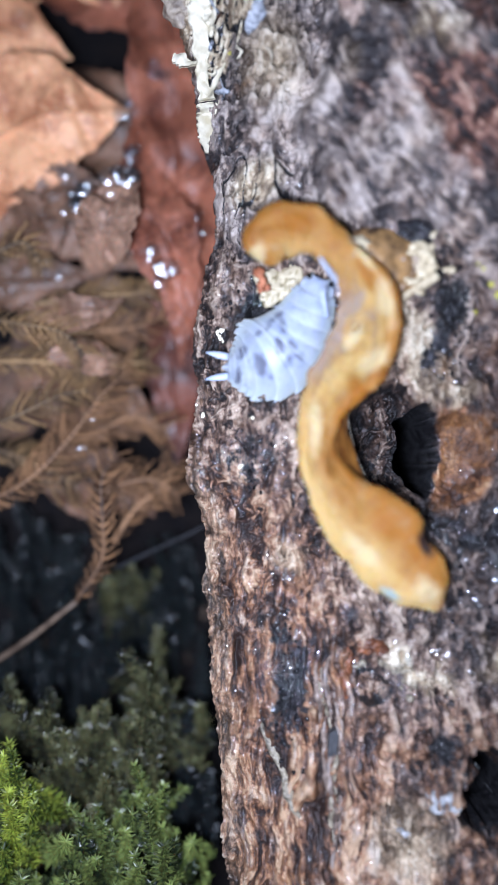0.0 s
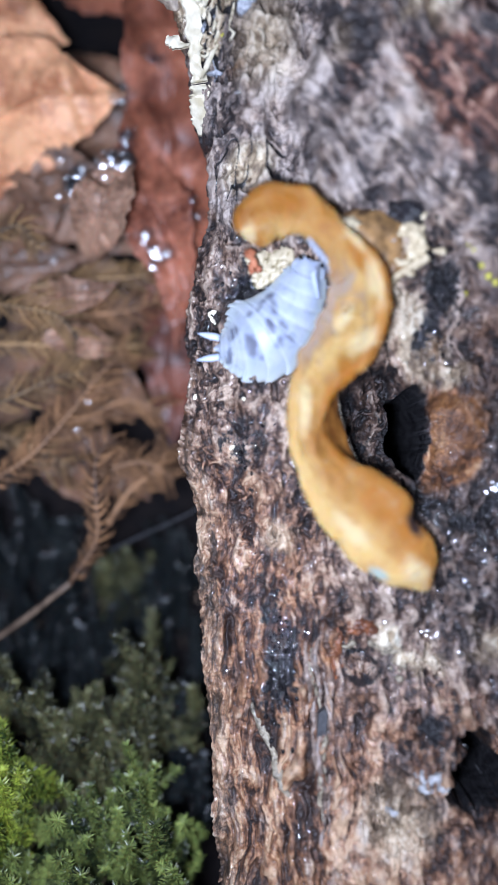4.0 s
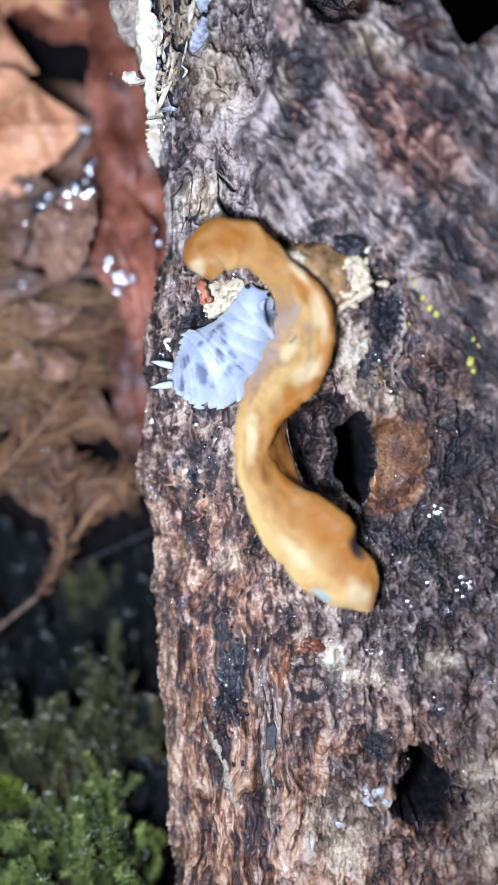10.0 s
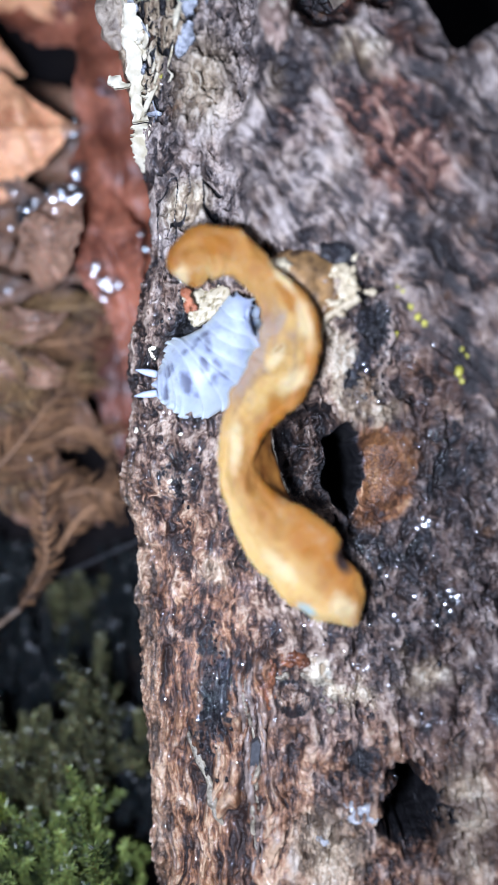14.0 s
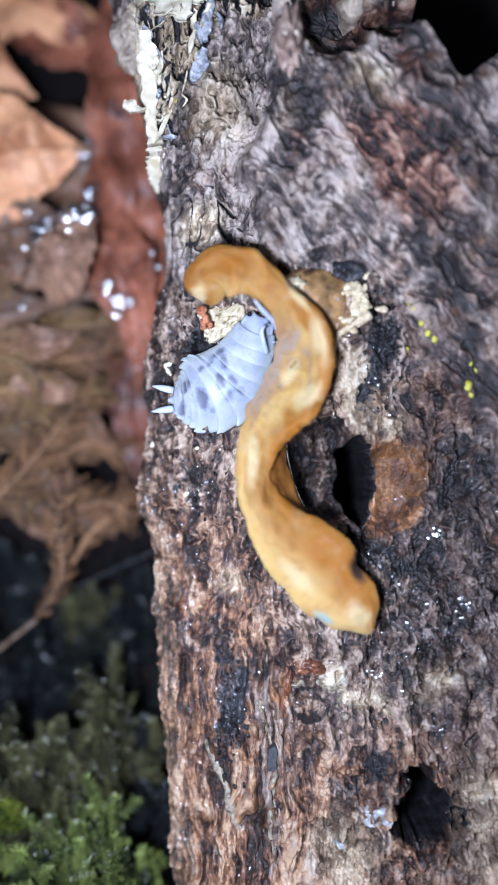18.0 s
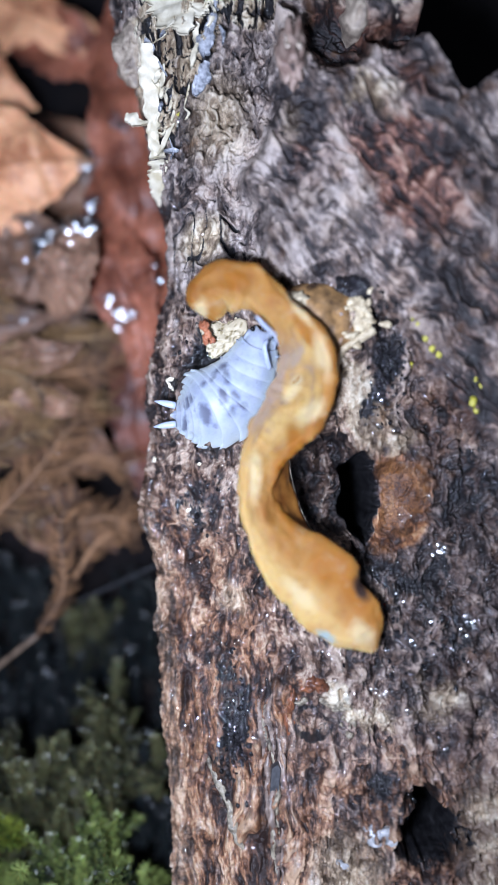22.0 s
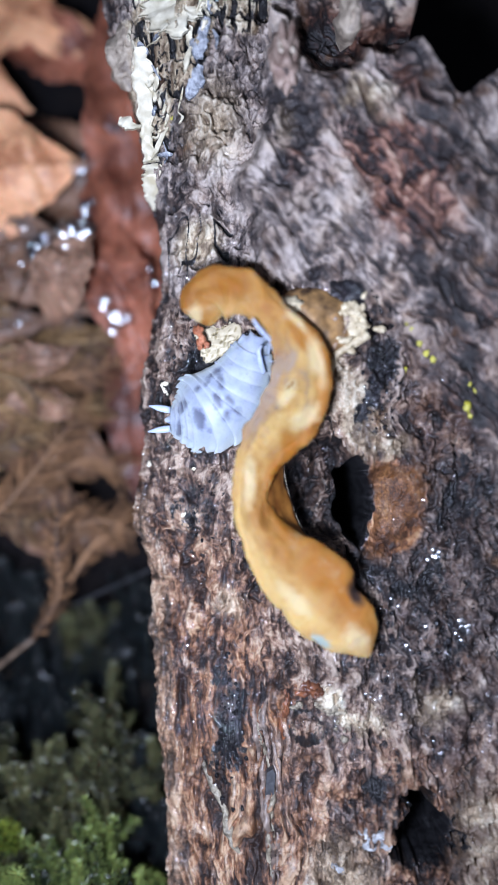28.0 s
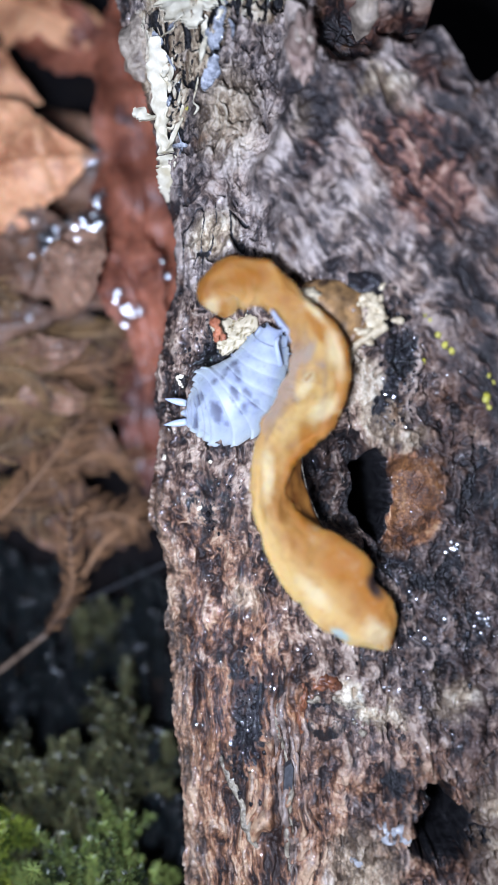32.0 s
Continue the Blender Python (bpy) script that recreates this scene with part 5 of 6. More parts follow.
    # two uropods at the tail
    p, a = at(np.array([0.06]))
    ahead3, side = np.array([a[0, 0], a[0, 1], 0]), np.array([a[0, 1], -a[0, 0], 0])
    for s, tip in ((1, (-8.6, 8.4, 3.4)), (-1, (-8.5, 11.1, 3.4))):
        root = p[0] + side * s * 0.95 + (0, 0, -0.9) - ahead3 * 0.2
        tip = np.array(tip)
        part("uropod", *tube(spline([root, (root * 0.45 + tip * 0.55) + (0, 0, 0.1), tip], 9), [0.36, 0.40, 0.40, 0.38, 0.34, 0.28, 0.21, 0.13, 0.04], 7, 0.6), LIMB, ISOPOD)
    # seven pairs of legs, mostly tucked away
    for k in range(7):
        u = 0.25 + 0.095 * k
        p, a = at(np.array([u]))
        side = np.array([a[0, 1], -a[0, 0], 0])
        back = np.array([a[0, 0], a[0, 1], 0]) * (0.5 if k > 3 else -0.6)
        w = float(half(np.array([u]))[0])
        for s in (-1, 1):
            hip = p[0] + side * s * w * 0.45 + (0, 0, -1.7)
            knee = p[0] + side * s * w * 0.86 + back * 0.6 + (0, 0, -1.35)
            toe = p[0] + side * s * (w * 1.0 + 0.15) + back * 1.3
            toe[2] = max(float(log_height(toe[0], toe[1])[0]) + 0.05, p[0][2] - 4)
            part("leg", *tube(spline([hip, knee, toe], 9), np.linspace(0.28, 0.09, 9), 6), LIMB, ISOPOD)
    feelers = []
    part("leg", *tube(spline([(3.4, 14.3, 6.0), (3.1, 15.2, 6.9), (2.9, 16.3, 7.3), (3.2, 16.9, 7.0)], 14), np.linspace(0.30, 0.18, 14), 8), LIMB, ISOPOD, "white front leg held up")
    for name, pts in (("antenna", [(4.5, 16.4, 7.8), (4.0, 17.1, 9.2), (3.0, 17.9, 10.8), (2.2, 18.9, 11.2)]),):
        root = np.array(pts[0])
        ob = part(name, *tube(spline(pts, 22), np.interp(np.arange(22), [0, 6, 7, 13, 14, 21], [0.30, 0.32, 0.27, 0.27, 0.22, 0.12]), 7), LIMB, ISOPOD, "jointed white feeler", at=root)
        feelers.append(ob)
    return head, feelers


HEAD, FEELERS = isopod()


# ---- leaf litter ----
def leaf_material(name, dark, light):
    n = Nodes(name)
    vein, blot, fine = n.attribute("vein"), n.noise(0.12, 4.0, 0.6), n.noise(1.4, 4.0)
    colour = n.ramp(n.math("ADD", n.math("MULTIPLY", blot, 0.7), n.math("MULTIPLY", fine, 0.3)), [(0.40, dark), (0.58, light)])
    colour = n.mix(n.math("MULTIPLY", vein, 0.2), colour, tuple(min(1, c * 1.5) for c in light))
    n.bump(n.math("ADD", n.math("MULTIPLY", fine, 0.4), n.math("MULTIPLY", n.noise(0.5, 3.0), 0.8)), 0.5, 0.5)
    return n.done(colour, n.spread(n.noise(0.3, 3.0), 0.4, 0.6, 0.42, 0.6), Subsurface_Weight=0.08, Subsurface_Scale=0.0006)


TAN_LEAF = leaf_material("wet orange tan leaf", (0.40, 0.148, 0.068), (0.86, 0.43, 0.22))
RED_LEAF = leaf_material("wet red brown leaf", (0.10, 0.030, 0.018), (0.40, 0.14, 0.078))
BROWN_LEAF = leaf_material("wet brown leaf", (0.07, 0.035, 0.020), (0.26, 0.14, 0.085))


LEAF_TOPS = []


def leaf(name, material, spine_points, width, lobes, label, seed, depth=0.45, cup=0.0, curl=1.2, group="fallen leaves"):
    """A dead leaf along a spine: lobed or plain outline, veins, cupped and curled."""
    rows, cols = 80, 41
    line = spline(spine_points, rows)
    u, v = np.linspace(0, 1, rows)[:, None], np.linspace(-1, 1, cols)[None, :]
    ahead = np.gradient(line, axis=0)
    ahead[:, 2] = 0
    ahead /= np.linalg.norm(ahead, axis=1)[:, None]
    side = np.c_[ahead[:, 1], -ahead[:, 0], np.zeros(rows)]
    shape = np.sin(math.pi * np.clip(u, 0, 1) ** 0.75) ** (0.65 + 0.5 * u)
    if lobes:
        wave = np.abs(((u * lobes + 0.15 * (v > 0)) % 1.0) * 2 - 1)
        shape = shape * (1 - depth * wave**1.2)
    w = width * (shape + 0.012) * (1 + 0.22 * fbm(u * 16, np.sign(v) * 4, seed, 4, 0.6))
    slant = 0.30 * (1 - u) * np.abs(v) * w * (1.0 if lobes else 0.5)
    x = line[:, :1] + side[:, :1] * v * w + ahead[:, :1] * slant
    y = line[:, 1:2] + side[:, 1:2] * v * w + ahead[:, 1:2] * slant
    rib = np.exp(-((np.abs(v) * w / 0.5) ** 2))
    sidevein = np.exp(-((((u * lobes if lobes else u * 8) % 1.0) - 0.5) / 0.06) ** 2) * (np.abs(v) < 0.85)
    vein = np.maximum(rib, 0.7 * sidevein)
    z = line[:, 2:3] + cup * (v**2) * w * 0.3 + curl * fbm(x / 7, y / 7, seed + 2, 3) + 0.25 * vein + 0.45 * curl * strands((0.8 * x + 0.5 * y) / 5.0, (0.8 * y - 0.5 * x) / 13.0, seed + 9, 2)
    top = np.stack([x, y, z], -1).reshape(-1, 3)
    n = len(top)
    f = grid_faces(rows, cols)
    ids = list(range(cols)) + [k * cols + cols - 1 for k in range(1, rows)] + [n - 2 - k for k in range(cols - 1)] + [k * cols for k in range(rows - 2, 0, -1)]
    faces = f.tolist() + (f[:, ::-1] + n).tolist() + [[ids[k], ids[k - 1], ids[k - 1] + n, ids[k] + n] for k in range(len(ids))]
    base = line[rows // 2]
    LEAF_TOPS.append(top)
    ob = thing(name, (base[0], base[1], base[2] - 0.5), label, "leaf", group)
    blade = part("blade", np.concatenate([top, top - (0, 0, 0.3)]), faces, material, ob)
    blade.data.attributes.new("vein", "FLOAT", "POINT").data.foreach_set("value", np.tile(np.broadcast_to(vein, x.shape).ravel(), 2).astype(np.float32))
    mid = np.stack([line[:, 0], line[:, 1], z[:, cols // 2] + 0.1], -1)
    part("midrib", *tube(mid[::3], np.linspace(0.45, 0.12, len(mid[::3])), 6), material, ob)
    return ob


PALE_LEAF = leaf_material("wet pale brown leaf", (0.10, 0.052, 0.032), (0.44, 0.25, 0.16))
leaf("oak_leaf", TAN_LEAF, [(-50.0, 27.8, -17), (-40.5, 35.4, -15), (-32.2, 40.2, -14), (-24.8, 41.6, -14), (-18.1, 42.5, -14)], 9.5, 2, "wet orange tan oak leaf with a pointed tip", 201, 0.16, curl=1.8)
leaf("oak_leaf", TAN_LEAF, [(-48.9, 49.5, -19), (-40.2, 53.3, -18), (-32.6, 52.7, -18), (-25.9, 50.7, -18)], 7.0, 2, "orange tan oak leaf under others", 207, 0.25, curl=2.0)
leaf("beech_leaf", RED_LEAF, [(-14.9, 66.9, -19), (-13.6, 50.9, -17), (-12.7, 35.5, -15), (-11.9, 23.0, -14), (-12.0, 11.8, -16)], 5.6, 0, "wet red brown leaf curled against the log", 205, cup=1.3, curl=3.0)
leaf("beech_leaf", RED_LEAF, [(-18.5, 37.6, -17), (-15.5, 30.0, -15), (-12.7, 23.0, -14), (-10.4, 16.9, -14)], 4.5, 0, "red brown folded leaf beside the log", 206, cup=1.5, curl=2.0)
leaf("oak_leaf", TAN_LEAF, [(-40.7, 71.9, -24), (-31.4, 66.3, -22), (-24.7, 62.8, -21), (-14.7, 59.0, -22)], 6.0, 3, "orange tan oak leaf deep in the litter", 209, 0.4)
leaf("beech_leaf", PALE_LEAF, [(-22.4, 22.5, -15), (-20.6, 26.5, -13), (-18.9, 31.0, -12), (-16.9, 37.0, -13)], 3.3, 0, "wet pale brown folded leaf", 213, cup=2.6, curl=3.6)
leaf("beech_leaf", BROWN_LEAF, [(-38.3, 24.3, -17), (-32.6, 27.5, -16), (-28.4, 28.8, -15.5), (-25.5, 30.3, -16)], 4.5, 0, "brown leaf beneath dry moss", 214, cup=1.0, curl=2.0)
leaf("oak_leaf", BROWN_LEAF, [(-41.1, 4.8, -27), (-30.5, 13.6, -26), (-20.8, 19.4, -25), (-12.0, 21.1, -26)], 9.0, 4, "dark brown oak leaf under dry moss", 217)
leaf("oak_leaf", BROWN_LEAF, [(-33.6, 35.0, -20), (-28.5, 31.8, -19), (-22.9, 28.3, -19), (-16.7, 24.3, -20)], 7.0, 3, "dark brown oak leaf deep in the litter", 221)

leaf("beech_leaf", RED_LEAF, [(-31.4, 64.1, -22), (-25.4, 60.7, -21), (-19.7, 58.1, -21), (-13.9, 57.1, -21)], 4.2, 0, "red brown leaf above a dark gap", 233, cup=0.8, curl=2.0)
leaf("beech_leaf", BROWN_LEAF, [(-29.7, 31.4, -15), (-26.2, 32.2, -14.3), (-23.5, 32.7, -14.3), (-20.3, 33.1, -15)], 3.4, 0, "dark brown crumpled leaf", 237, cup=1.2, curl=1.2)

leaf("beech_leaf", BROWN_LEAF, [(-38.5, 22.3, -17.5), (-32.8, 21.9, -17), (-27.4, 22.3, -17), (-22.6, 23.7, -17.5)], 3.6, 0, "brown leaf beneath dry moss", 241, cup=0.8, curl=1.5)

# the red leaf's colours halved, to paint the shade down beside the log
SHADED_LEAF = leaf_material("shaded wet red brown leaf", (0.045, 0.015, 0.011), (0.21, 0.07, 0.042))
leaf("beech_leaf", BROWN_LEAF, [(-30, 52, -25), (-25, 46, -24), (-20, 40, -24), (-16, 35, -25)], 5.5, 0, "dark brown leaf deep in the litter", 267, cup=0.6, curl=2.4)
leaf("beech_leaf", SHADED_LEAF, [(-13.6, 24.0, -19), (-13.2, 15.0, -19), (-13.0, 7.0, -20), (-12.8, -1.0, -23)], 3.4, 0, "red brown leaf slipping under the log", 251, cup=1.0, curl=2.4)
leaf("beech_leaf", BROWN_LEAF, [(-33.0, 9.5, -19), (-26.5, 9.0, -18.5), (-20.0, 7.0, -18.5), (-15.0, 4.0, -20)], 5.5, 0, "dark brown crumpled leaf beneath dry moss", 255, cup=0.8, curl=3.0)
leaf("beech_leaf", BROWN_LEAF, [(-30.0, 1.0, -19.5), (-25.0, -1.5, -19), (-20.0, -3.0, -19), (-15.5, -6.5, -21)], 4.2, 0, "dark brown crumpled leaf beneath dry moss", 257, cup=0.8, curl=3.0)
leaf("beech_leaf", PALE_LEAF, [(-30.5, 18.5, -13.5), (-26.0, 17.5, -12.5), (-22.0, 17.8, -12.5), (-18.5, 19.5, -13.5)], 2.2, 0, "wet pale brown crumpled leaf scrap", 259, cup=1.6, curl=3.0)
leaf("beech_leaf", PALE_LEAF, [(-27.5, 12.5, -13.5), (-24.0, 13.0, -12.5), (-20.5, 12.0, -12.5), (-17.0, 12.5, -14)], 2.0, 0, "wet pale brown crumpled leaf scrap", 263, cup=1.4, curl=3.4)

# water on the leaves
for place, size in (((-18.5, 42.1, -12.8), 1.0), ((-24.5, 32.5, -13), 0.8), ((-23.3, 32.8, -13), 0.8), ((-24.4, 31.3, -13), 0.9), ((-23.6, 31.8, -13), 0.8), ((-24.0, 30.5, -13), 0.9), ((-23.2, 33.6, -13), 0.6),
                    ((-25.6, 34.4, -13), 0.5), ((-20.0, 32.9, -11.5), 0.9), ((-18.1, 33.4, -11.5), 1.1), ((-19.1, 33.6, -11.5), 0.6), ((-19.9, 31.4, -11.5), 0.5), ((-13.7, 23.0, -11.5), 1.0), ((-14.2, 21.2, -11.5), 0.6),
                    ((-15.3, 25.1, -11.5), 0.6), ((-15.6, 47.6, -14), 0.7), ((-14.2, 46.9, -14), 0.6), ((-17.7, 36.0, -12.5), 0.7), ((-17.1, 37.2, -12.5), 0.5), ((-9.8, 28.7, -11), 0.4), ((-9.0, 27.0, -11), 0.5),
                    ((-31.8, 54.9, -16), 0.9), ((-22.8, 5.4, -13), 0.5), ((-27.9, 24.1, -10), 0.6), ((-27.0, 22.8, -10), 0.5), ((-24.3, 1.8, -12), 0.6)):
    under = [p[np.hypot(p[:, 0] - place[0], p[:, 1] - place[1]) < 0.9][:, 2] for p in LEAF_TOPS]
    under = [float(p.max()) for p in under if len(p)]
    place = (place[0], place[1], max(under) + 0.3 if under else place[2])
    lens_drop(place, 1.5 * size, (-0.13, 0.17), "clear flat water drop on a wet leaf", "drops on the leaves")

# clusters of smaller beads, where the leaves hold most water
rng = np.random.default_rng(77)
for (cx, cy), sx, sy, count in (((-24.0, 31.2), 0.75, 1.2, 13), ((-19.0, 33.2), 1.1, 0.6, 11), ((-17.9, 36.1), 0.4, 0.8, 4), ((-13.6, 22.7), 0.7, 0.7, 5), ((-14.8, 25.5), 0.35, 0.6, 3), ((-18.6, 41.8), 0.5, 0.35, 3), ((-14.8, 47.2), 0.6, 0.4, 3)):
    for k in range(count):
        qx, qy = cx + sx * rng.standard_normal(), cy + sy * rng.standard_normal()
        under = [p[np.hypot(p[:, 0] - qx, p[:, 1] - qy) < 0.9][:, 2] for p in LEAF_TOPS]
        under = [float(p.max()) for p in under if len(p)]
        lens_drop((qx, qy, max(under) + 0.35 if under else -13), rng.uniform(0.5, 0.95), (-0.13 + rng.normal(0, 0.03), 0.17 + rng.normal(0, 0.03)), "small clear water bead on a wet leaf", "beads on the leaves")



# ---- dry moss fronds ----
def dry_material(name, dark, light):
    n = Nodes(name)
    fine, one = n.noise(1.5, 4.0), n.add("ShaderNodeObjectInfo").outputs["Random"]
    patch = n.noise(0.16, 3.0)
    tone = n.math("ADD", n.math("MULTIPLY", fine, 0.35), n.math("ADD", n.math("MULTIPLY", one, 0.25), n.math("MULTIPLY", patch, 0.45)))
    n.bump(fine, 0.3, 0.1)
    return n.done(n.ramp(tone, [(0.36, dark), (0.66, light)]), 0.6)


DRY = dry_material("dry golden brown moss", (0.035, 0.020, 0.010), (0.34, 0.20, 0.085))
DRY2 = dry_material("dry orange brown moss", (0.040, 0.019, 0.010), (0.36, 0.185, 0.085))
STEM = simple("thin grey brown stem", (0.07, 0.045, 0.03), (0.22, 0.15, 0.10), 1.0, 0.5, 0.3, 0.1)


def frond(points, length, material, label, seed, stem=None, gap=0.62):
    """A feathery shoot: a stem, and side branches set with tiny leaves."""
    rng = np.random.default_rng(seed)
    line = spline(points, 60)
    run = np.r_[0, np.cumsum(np.linalg.norm(np.diff(line, axis=0), axis=1))]
    ob = thing("moss_frond", line[0], label, "dry moss", "dry moss fronds")
    part("stem", *tube(line[::2], np.linspace(0.34, 0.14, 30), 6), material, ob)
    if stem is not None:
        part("stalk", *tube(spline(stem, 12), np.linspace(0.4, 0.33, 12), 6), STEM, ob, "bare grey brown stalk")
    for s in np.arange(0.8, run[-1], gap):
        p = np.array([np.interp(s, run, line[:, k]) for k in range(3)])
        q = np.array([np.interp(s + 0.3, run, line[:, k]) for k in range(3)])
        a = (q - p) / (np.linalg.norm(q - p) + 1e-9)
        side = np.array([a[1], -a[0], 0])
        grow = length * (0.35 + 0.65 * math.sin(math.pi * min(1, 0.15 + 0.85 * (1 - s / run[-1])))) * rng.uniform(0.75, 1.15)
        for sign in (-1, 1):
            way = a * rng.uniform(0.5, 0.8) + side * sign + np.array([0, 0, rng.uniform(-0.25, 0.35)])
            way /= np.linalg.norm(way)
            t = np.linspace(0, 1, 7)[:, None]
            branch = p + way * grow * t + a * 0.35 * grow * t**2 + np.array([0, 0, -0.25]) * grow * t**2
            pieces = [tube(branch, np.linspace(0.17, 0.06, 7), 5)]
            for k in range(1, 7):
                for _ in range(3):
                    out = rng.normal(0, 1, 3)
                    out -= out @ way * way
                    out = out / np.linalg.norm(out) * 0.34 + way * 0.42
                    c = branch[k] - way * rng.uniform(0, grow / 7)
                    w = np.cross(out, way) * 0.32
                    pieces.append((np.array([c + w, c - w, c + out * 0.7 - w * 0.6, c + out * 1.15, c + out * 0.7 + w * 0.6]), [[0, 1, 2, 3, 4]]))
            part("side_branch", *joined(pieces), material, ob, smooth=False)
    return ob


for points, length, material, seed, stem in (
        ([(-24.1, -15.9, -13), (-21.0, -10.9, -12), (-20.8, -6.3, -11), (-20.9, -1.7, -11), (-19.1, 1.5, -12)], 2.3, DRY2, 301, [(-37.7, -25.6, -16), (-30.8, -21.1, -15), (-24.1, -15.9, -13)]),
        ([(-35.7, -5.0, -13), (-29.5, -1.7, -12), (-25.0, 2.8, -12), (-20.6, 8.8, -13), (-17.4, 11.6, -14)], 3.8, DRY2, 302, None),
        ([(-36.7, 3.5, -12), (-30.6, 5.7, -11), (-25.7, 8.1, -12), (-21.9, 8.8, -13)], 3.0, DRY, 303, None),
        ([(-36.5, 17.1, -11), (-29.9, 16.1, -10.5), (-25.4, 15.1, -10.5), (-22.8, 12.4, -11)], 2.6, DRY, 304, None),
        ([(-37.1, 12.1, -13), (-29.2, 12.1, -13), (-22.1, 11.6, -14), (-15.5, 12.4, -15)], 2.8, DRY, 305, None),
        ([(-29.4, 19.0, -14), (-23.4, 20.0, -14), (-17.4, 20.3, -14), (-13.5, 21.9, -15)], 2.4, DRY, 306, None),
        ([(-31.0, 15.1, -15), (-24.9, 15.7, -15), (-18.2, 16.4, -15), (-14.2, 17.9, -16)], 2.6, DRY2, 307, None),
        ([(-23.5, -5.1, -15), (-19.4, -2.5, -14), (-15.4, -1.8, -14), (-12.1, -3.8, -15)], 3.0, DRY2, 308, None),
        ([(-20.1, -9.2, -15), (-17.5, -5.2, -15), (-14.1, -2.5, -15), (-12.8, 0.2, -16)], 2.8, DRY2, 309, None),
        ([(-36.2, 22.6, -12), (-32.2, 25.1, -11.5), (-29.9, 25.7, -11.5), (-28.0, 23.2, -12)], 2.0, DRY, 310, None),
        ([(-38.0, 0.2, -14), (-33.3, 1.6, -14), (-28.0, -0.4, -14), (-24.2, -2.5, -15)], 3.2, DRY, 311, None),
        ([(-27.8, 4.3, -16), (-23.0, 3.6, -16), (-18.3, 5.7, -16), (-13.6, 4.3, -17)], 3.0, DRY2, 312, None)):
    frond(points, length, material, "dry golden brown feathery moss frond" if material is DRY else "dry orange brown feathery moss frond", seed, stem, 1.0 if stem else 0.85)


whole("twig", *tube(spline([(-20.4, -12.7, -17), (-15.5, -10.3, -16), (-10.4, -7.9, -15), (-6.7, -5.5, -14)], 14), np.linspace(0.2, 0.12, 14), 6), CHIP, (-15.5, -10.3, -16), "thin dark twig leaning on the log", "twig")

# ---- green moss ----
def moss_material(name, dark, light):
    n = Nodes(name)
    fine = n.noise(1.6, 4.0)
    one = n.add("ShaderNodeObjectInfo").outputs["Random"]
    colour = n.ramp(n.math("ADD", n.math("MULTIPLY", fine, 0.75), n.math("MULTIPLY", one, 0.25)), [(0.36, dark), (0.66, light)])
    n.bump(fine, 0.3, 0.1)
    return n.done(colour, 0.36, Subsurface_Weight=0.1, Subsurface_Scale=0.0006)


GREEN = moss_material("fresh green moss", (0.008, 0.014, 0.007), (0.21, 0.255, 0.068))
OLIVE = moss_material("olive moss", (0.010, 0.011, 0.008), (0.15, 0.145, 0.062))


def shoot_mesh(name, tall, seed, material):
    """One upright moss shoot: a stem wrapped in small pointed leaves."""
    rng = np.random.default_rng(seed)
    t = np.linspace(0, 1, 9)[:, None]
    lean = rng.normal(0, 0.14, 2)
    stem = np.c_[lean * tall * t**1.6, tall * t]
    pieces = [tube(stem, np.linspace(0.16, 0.07, 9), 5)]
    for k in range(int(tall * 23)):
        f = 0.12 + 0.9 * k / (tall * 23)
        c = np.array([np.interp(min(f, 1), t[:, 0], stem[:, i]) for i in range(3)])
        a = k * 2.4 + rng.normal(0, 0.25)
        size = 0.95 * (1.15 - 0.6 * f) * rng.uniform(0.8, 1.2)
        out = np.array([math.cos(a), math.sin(a), rng.uniform(0.25, 0.9)])
        out /= np.linalg.norm(out)
        side = np.array([-math.sin(a), math.cos(a), 0]) * 0.15 * size
        bow = np.cross(side, out) * 0.25
        pieces.append((np.array([c - side * 0.6, c + side * 0.6, c + out * size * 0.55 + side - bow, c + out * size * 1.25, c + out * size * 0.55 - side - bow, c + out * size * 0.5 + bow]),
                       [[0, 1, 5], [1, 2, 5], [2, 3, 5], [3, 4, 5], [4, 0, 5]]))
    return solid(name, *joined(pieces), material, smooth=False)


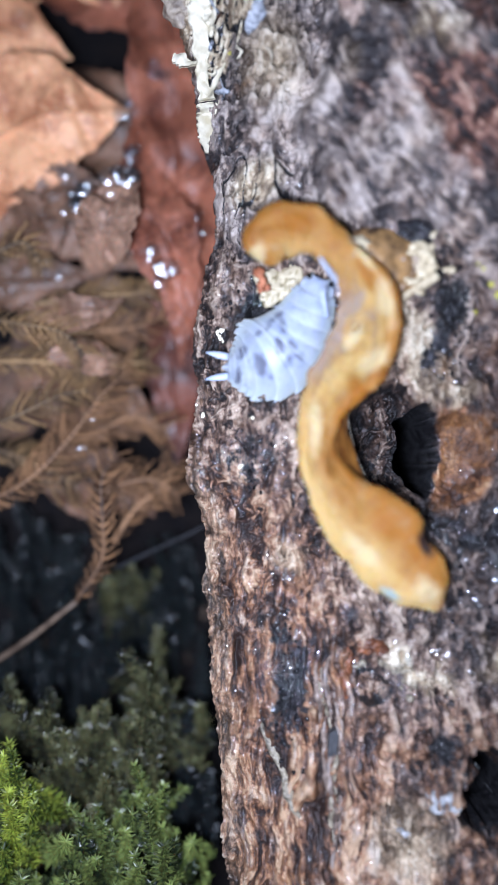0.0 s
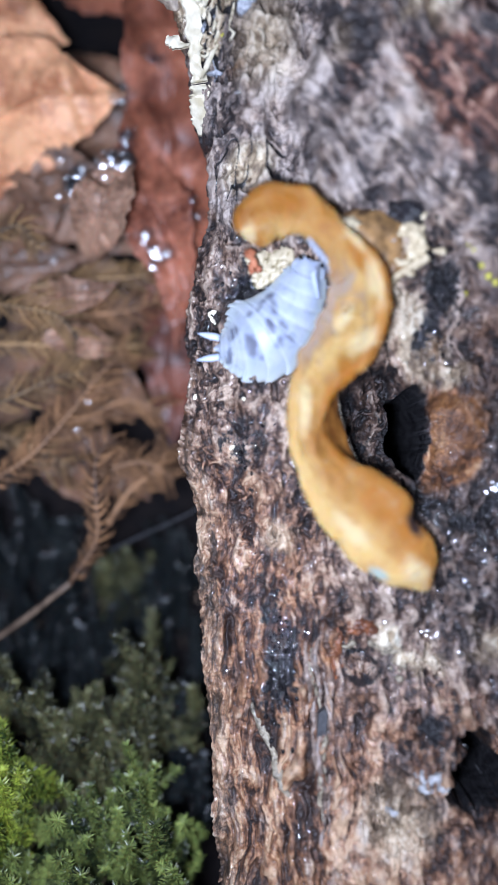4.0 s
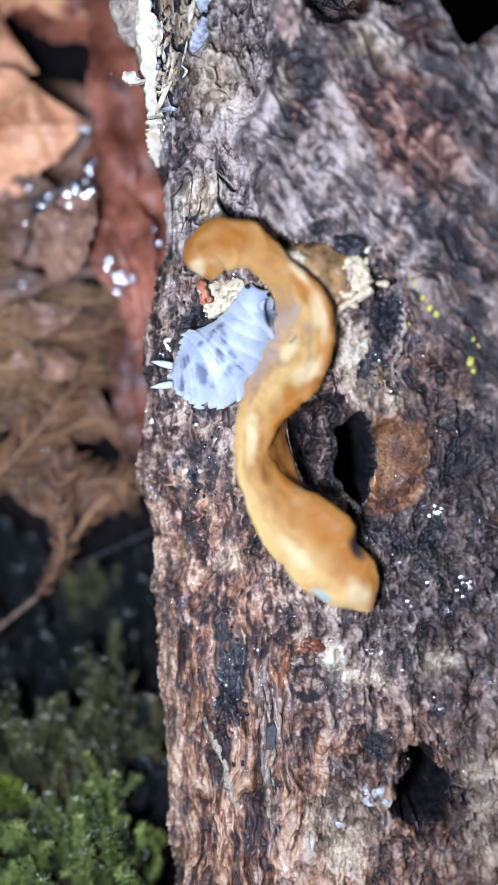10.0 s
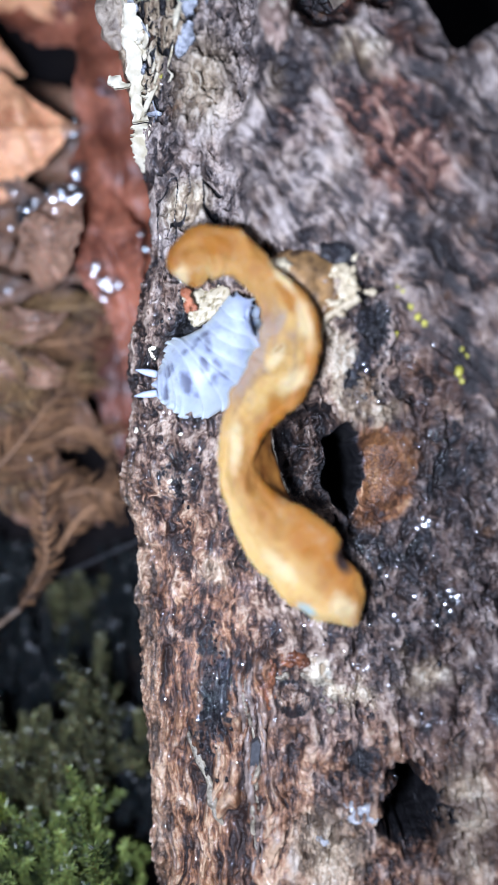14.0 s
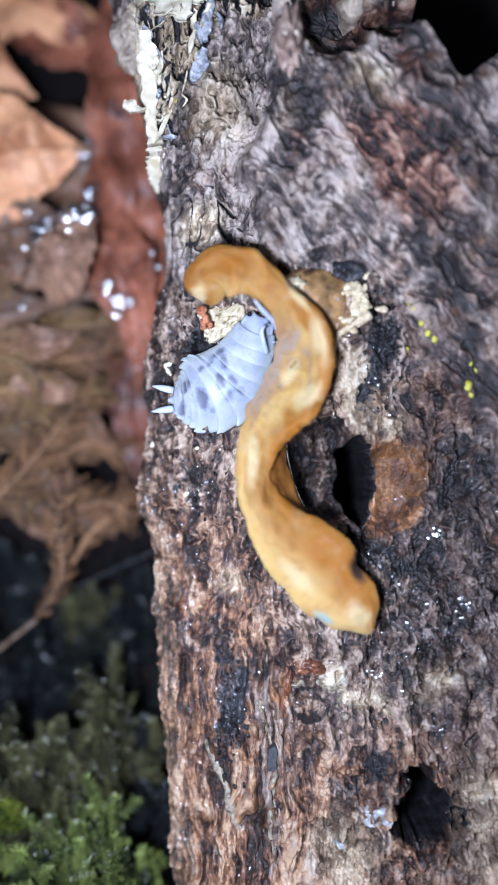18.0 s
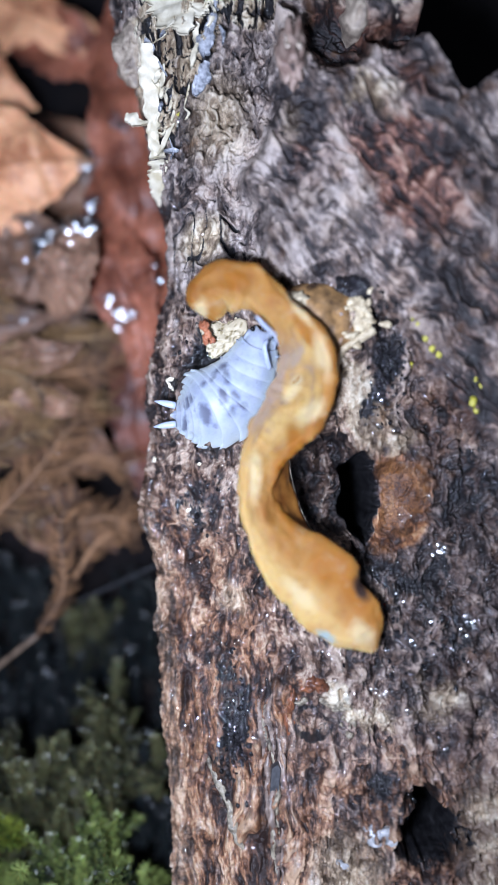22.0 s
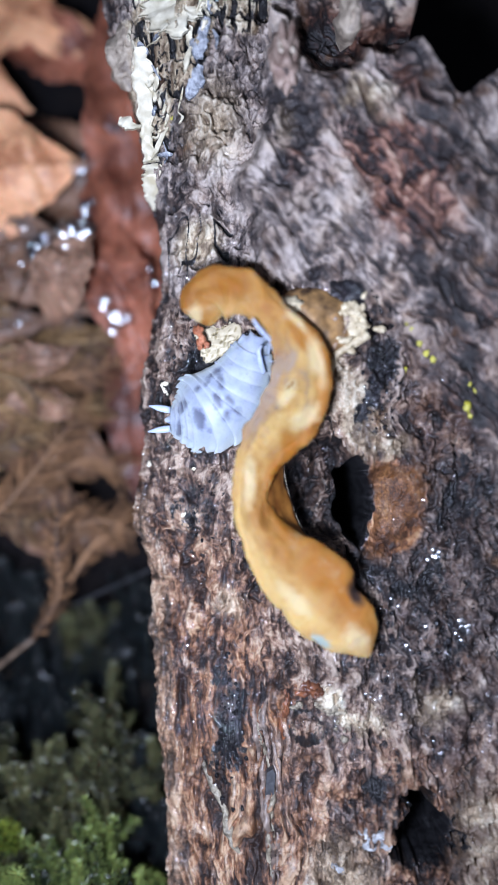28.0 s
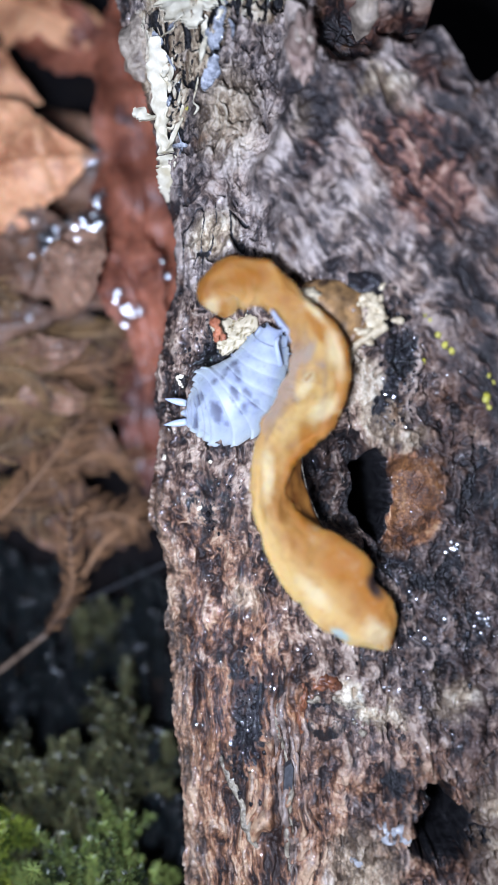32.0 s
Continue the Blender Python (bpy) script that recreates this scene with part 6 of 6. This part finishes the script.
def moss_clump(name, label, material, spots, seed, group=""):
    """Shoots that rise from the soil to the given heights, one part each on a few shared shapes."""
    rng = np.random.default_rng(seed)
    meshes = [shoot_mesh("shoot", 7.0, seed + k, material) for k in range(6)]
    ob = thing(name, (spots[0][0][0], spots[0][0][1], -28), label, "moss", group)
    pieces = []
    for place, rx, ry, count in spots:
        for k in range(count):
            x, y = place[0] + rx * rng.uniform(-1, 1), place[1] + ry * rng.uniform(-1, 1)
            if x > rim(np.array([y]))[0] - 1.2:
                continue
            top = place[2] + rng.normal(0, 1.3)
            c = new("shoot", meshes[k % 6])
            c.parent = ob
            s = rng.uniform(1.15, 1.7)
            m = Matrix.Translation(Vector(((x - ORIGIN[ob][0]) * MM, (y - ORIGIN[ob][1]) * MM, (top + 28) * MM)))
            turn = Euler((rng.normal(-0.85, 0.25), rng.normal(0.12, 0.35), 0)).to_matrix().to_4x4()
            c.matrix_basis = m @ turn @ Matrix.Scale(s, 4) @ Matrix.Translation((0, 0, -7 * MM)) @ Matrix.Rotation(rng.uniform(0, 6.28), 4, "Z")
            foot = turn @ Vector((0, 0, -6.5 * s))
            pieces.append(tube([(x + foot.x, y + foot.y - 1.5, -28), (x + foot.x, y + foot.y - 0.8, (top + foot.z - 28) / 2), (x + foot.x, y + foot.y, top + foot.z)], [0.3, 0.25, 0.2], 5))
    part("undergrowth", *joined(pieces), STEM, ob, kind="stuff")
    return ob


moss_clump("moss_clump", "fresh wet green moss clump on soil", GREEN,
           [((-24.3, -40.1, -6), 4.5, 4.0, 17), ((-18.3, -42.0, -6), 4.0, 3.5, 14), ((-14.4, -35.8, -4), 1.6, 4.0, 9), ((-11.0, -41.8, -7), 3.0, 4.0, 9), ((-21.7, -46.9, -5), 12.0, 4.0, 28), ((-34.4, -39.7, -5), 4.0, 8.0, 20)], 401)
moss_clump("moss_clump", "dull olive moss clump in shade", OLIVE,
           [((-21.3, -29.7, -10), 6.0, 3.5, 30), ((-28.3, -28.4, -10), 4.0, 3.0, 16), ((-16.4, -24.3, -11), 2.5, 3.5, 14), ((-13.1, -28.8, -11), 3.0, 4.0, 14), ((-21.9, -36.0, -10), 6.0, 4.0, 20), ((-18.6, -15.0, -19), 3.0, 3.0, 8)], 431)

BRIGHT = moss_material("bright lime green moss", (0.020, 0.036, 0.008), (0.36, 0.42, 0.06))
moss_clump("moss_clump", "bright lime green wet moss clump", BRIGHT, [((-30.3, -34.6, -4), 2.6, 4.5, 20), ((-33.3, -34.2, -3), 3.0, 6.0, 12)], 491)
# moss colour taken almost to black to paint the shade it lies in
SHADED_MOSS = moss_material("blue green moss darkened for shade", (0.006, 0.008, 0.009), (0.022, 0.026, 0.026))
moss_clump("moss_clump", "moss deep on soil, shade painted into its colour", SHADED_MOSS,
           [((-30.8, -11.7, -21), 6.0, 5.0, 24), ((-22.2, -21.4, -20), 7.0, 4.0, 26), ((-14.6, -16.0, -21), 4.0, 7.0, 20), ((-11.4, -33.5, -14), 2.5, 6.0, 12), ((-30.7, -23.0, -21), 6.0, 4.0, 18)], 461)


# ---- what moves ----
def motions():
    base = [c * MM for c in BODY_AT]
    # the body rocks a little as it feeds
    walk(ISOPOD, [(t, pose(base[0] + dx * MM, base[1] + dy * MM, base[2])) for t, dx, dy in (
        (0.0, 0.0, 0.0), (3.0, 0.03, 0.02), (6.0, -0.02, 0.0), (9.0, 0.0, 0.0), (13.0, 0.02, 0.03), (17.0, -0.03, -0.02), (21.0, 0.0, 0.02), (24.0, 0.02, 0.0), (28.0, 0.0, 0.03), (32.0, 0.0, 0.0))])
    # the head lifts between seven and fifteen seconds
    walk(HEAD, [(t, pose(dx * MM, dy * MM, dz * MM)) for t, dx, dy, dz in (
        (0.0, 0.0, 0.0, 0.0), (6.5, 0.0, 0.0, 0.0), (8.0, -0.25, 0.1, 0.35), (11.0, -0.2, 0.15, 0.3), (14.0, -0.25, 0.1, 0.35), (16.5, 0.0, 0.0, 0.0), (32.0, 0.0, 0.0, 0.0))])
    # the feeler taps, and is laid back over the head while the head is up
    for feeler in FEELERS:
        at = feeler.location.copy()
        walk(feeler, [(t, pose(at.x - 0.4 * MM * back, at.y - 3.4 * MM * back, at.z - 0.4 * MM * back, 0, 0, turn)) for t, back, turn in (
            (0.0, 0, 0), (2.0, 0, -6), (3.5, 0, 4), (6.0, 0, -8), (6.8, 0, -4), (7.8, 1, 2), (9.0, 1, 0), (11.0, 1, 5), (13.0, 1, -2), (14.5, 1, 3), (16.5, 0, -8), (18.0, 0, 3),
            (20.0, 0, -5), (22.0, 0, 5), (24.0, 0, -4), (27.0, 0, 4), (29.0, 0, -6), (30.0, 0, 3), (32.0, 0, -2))])


motions()
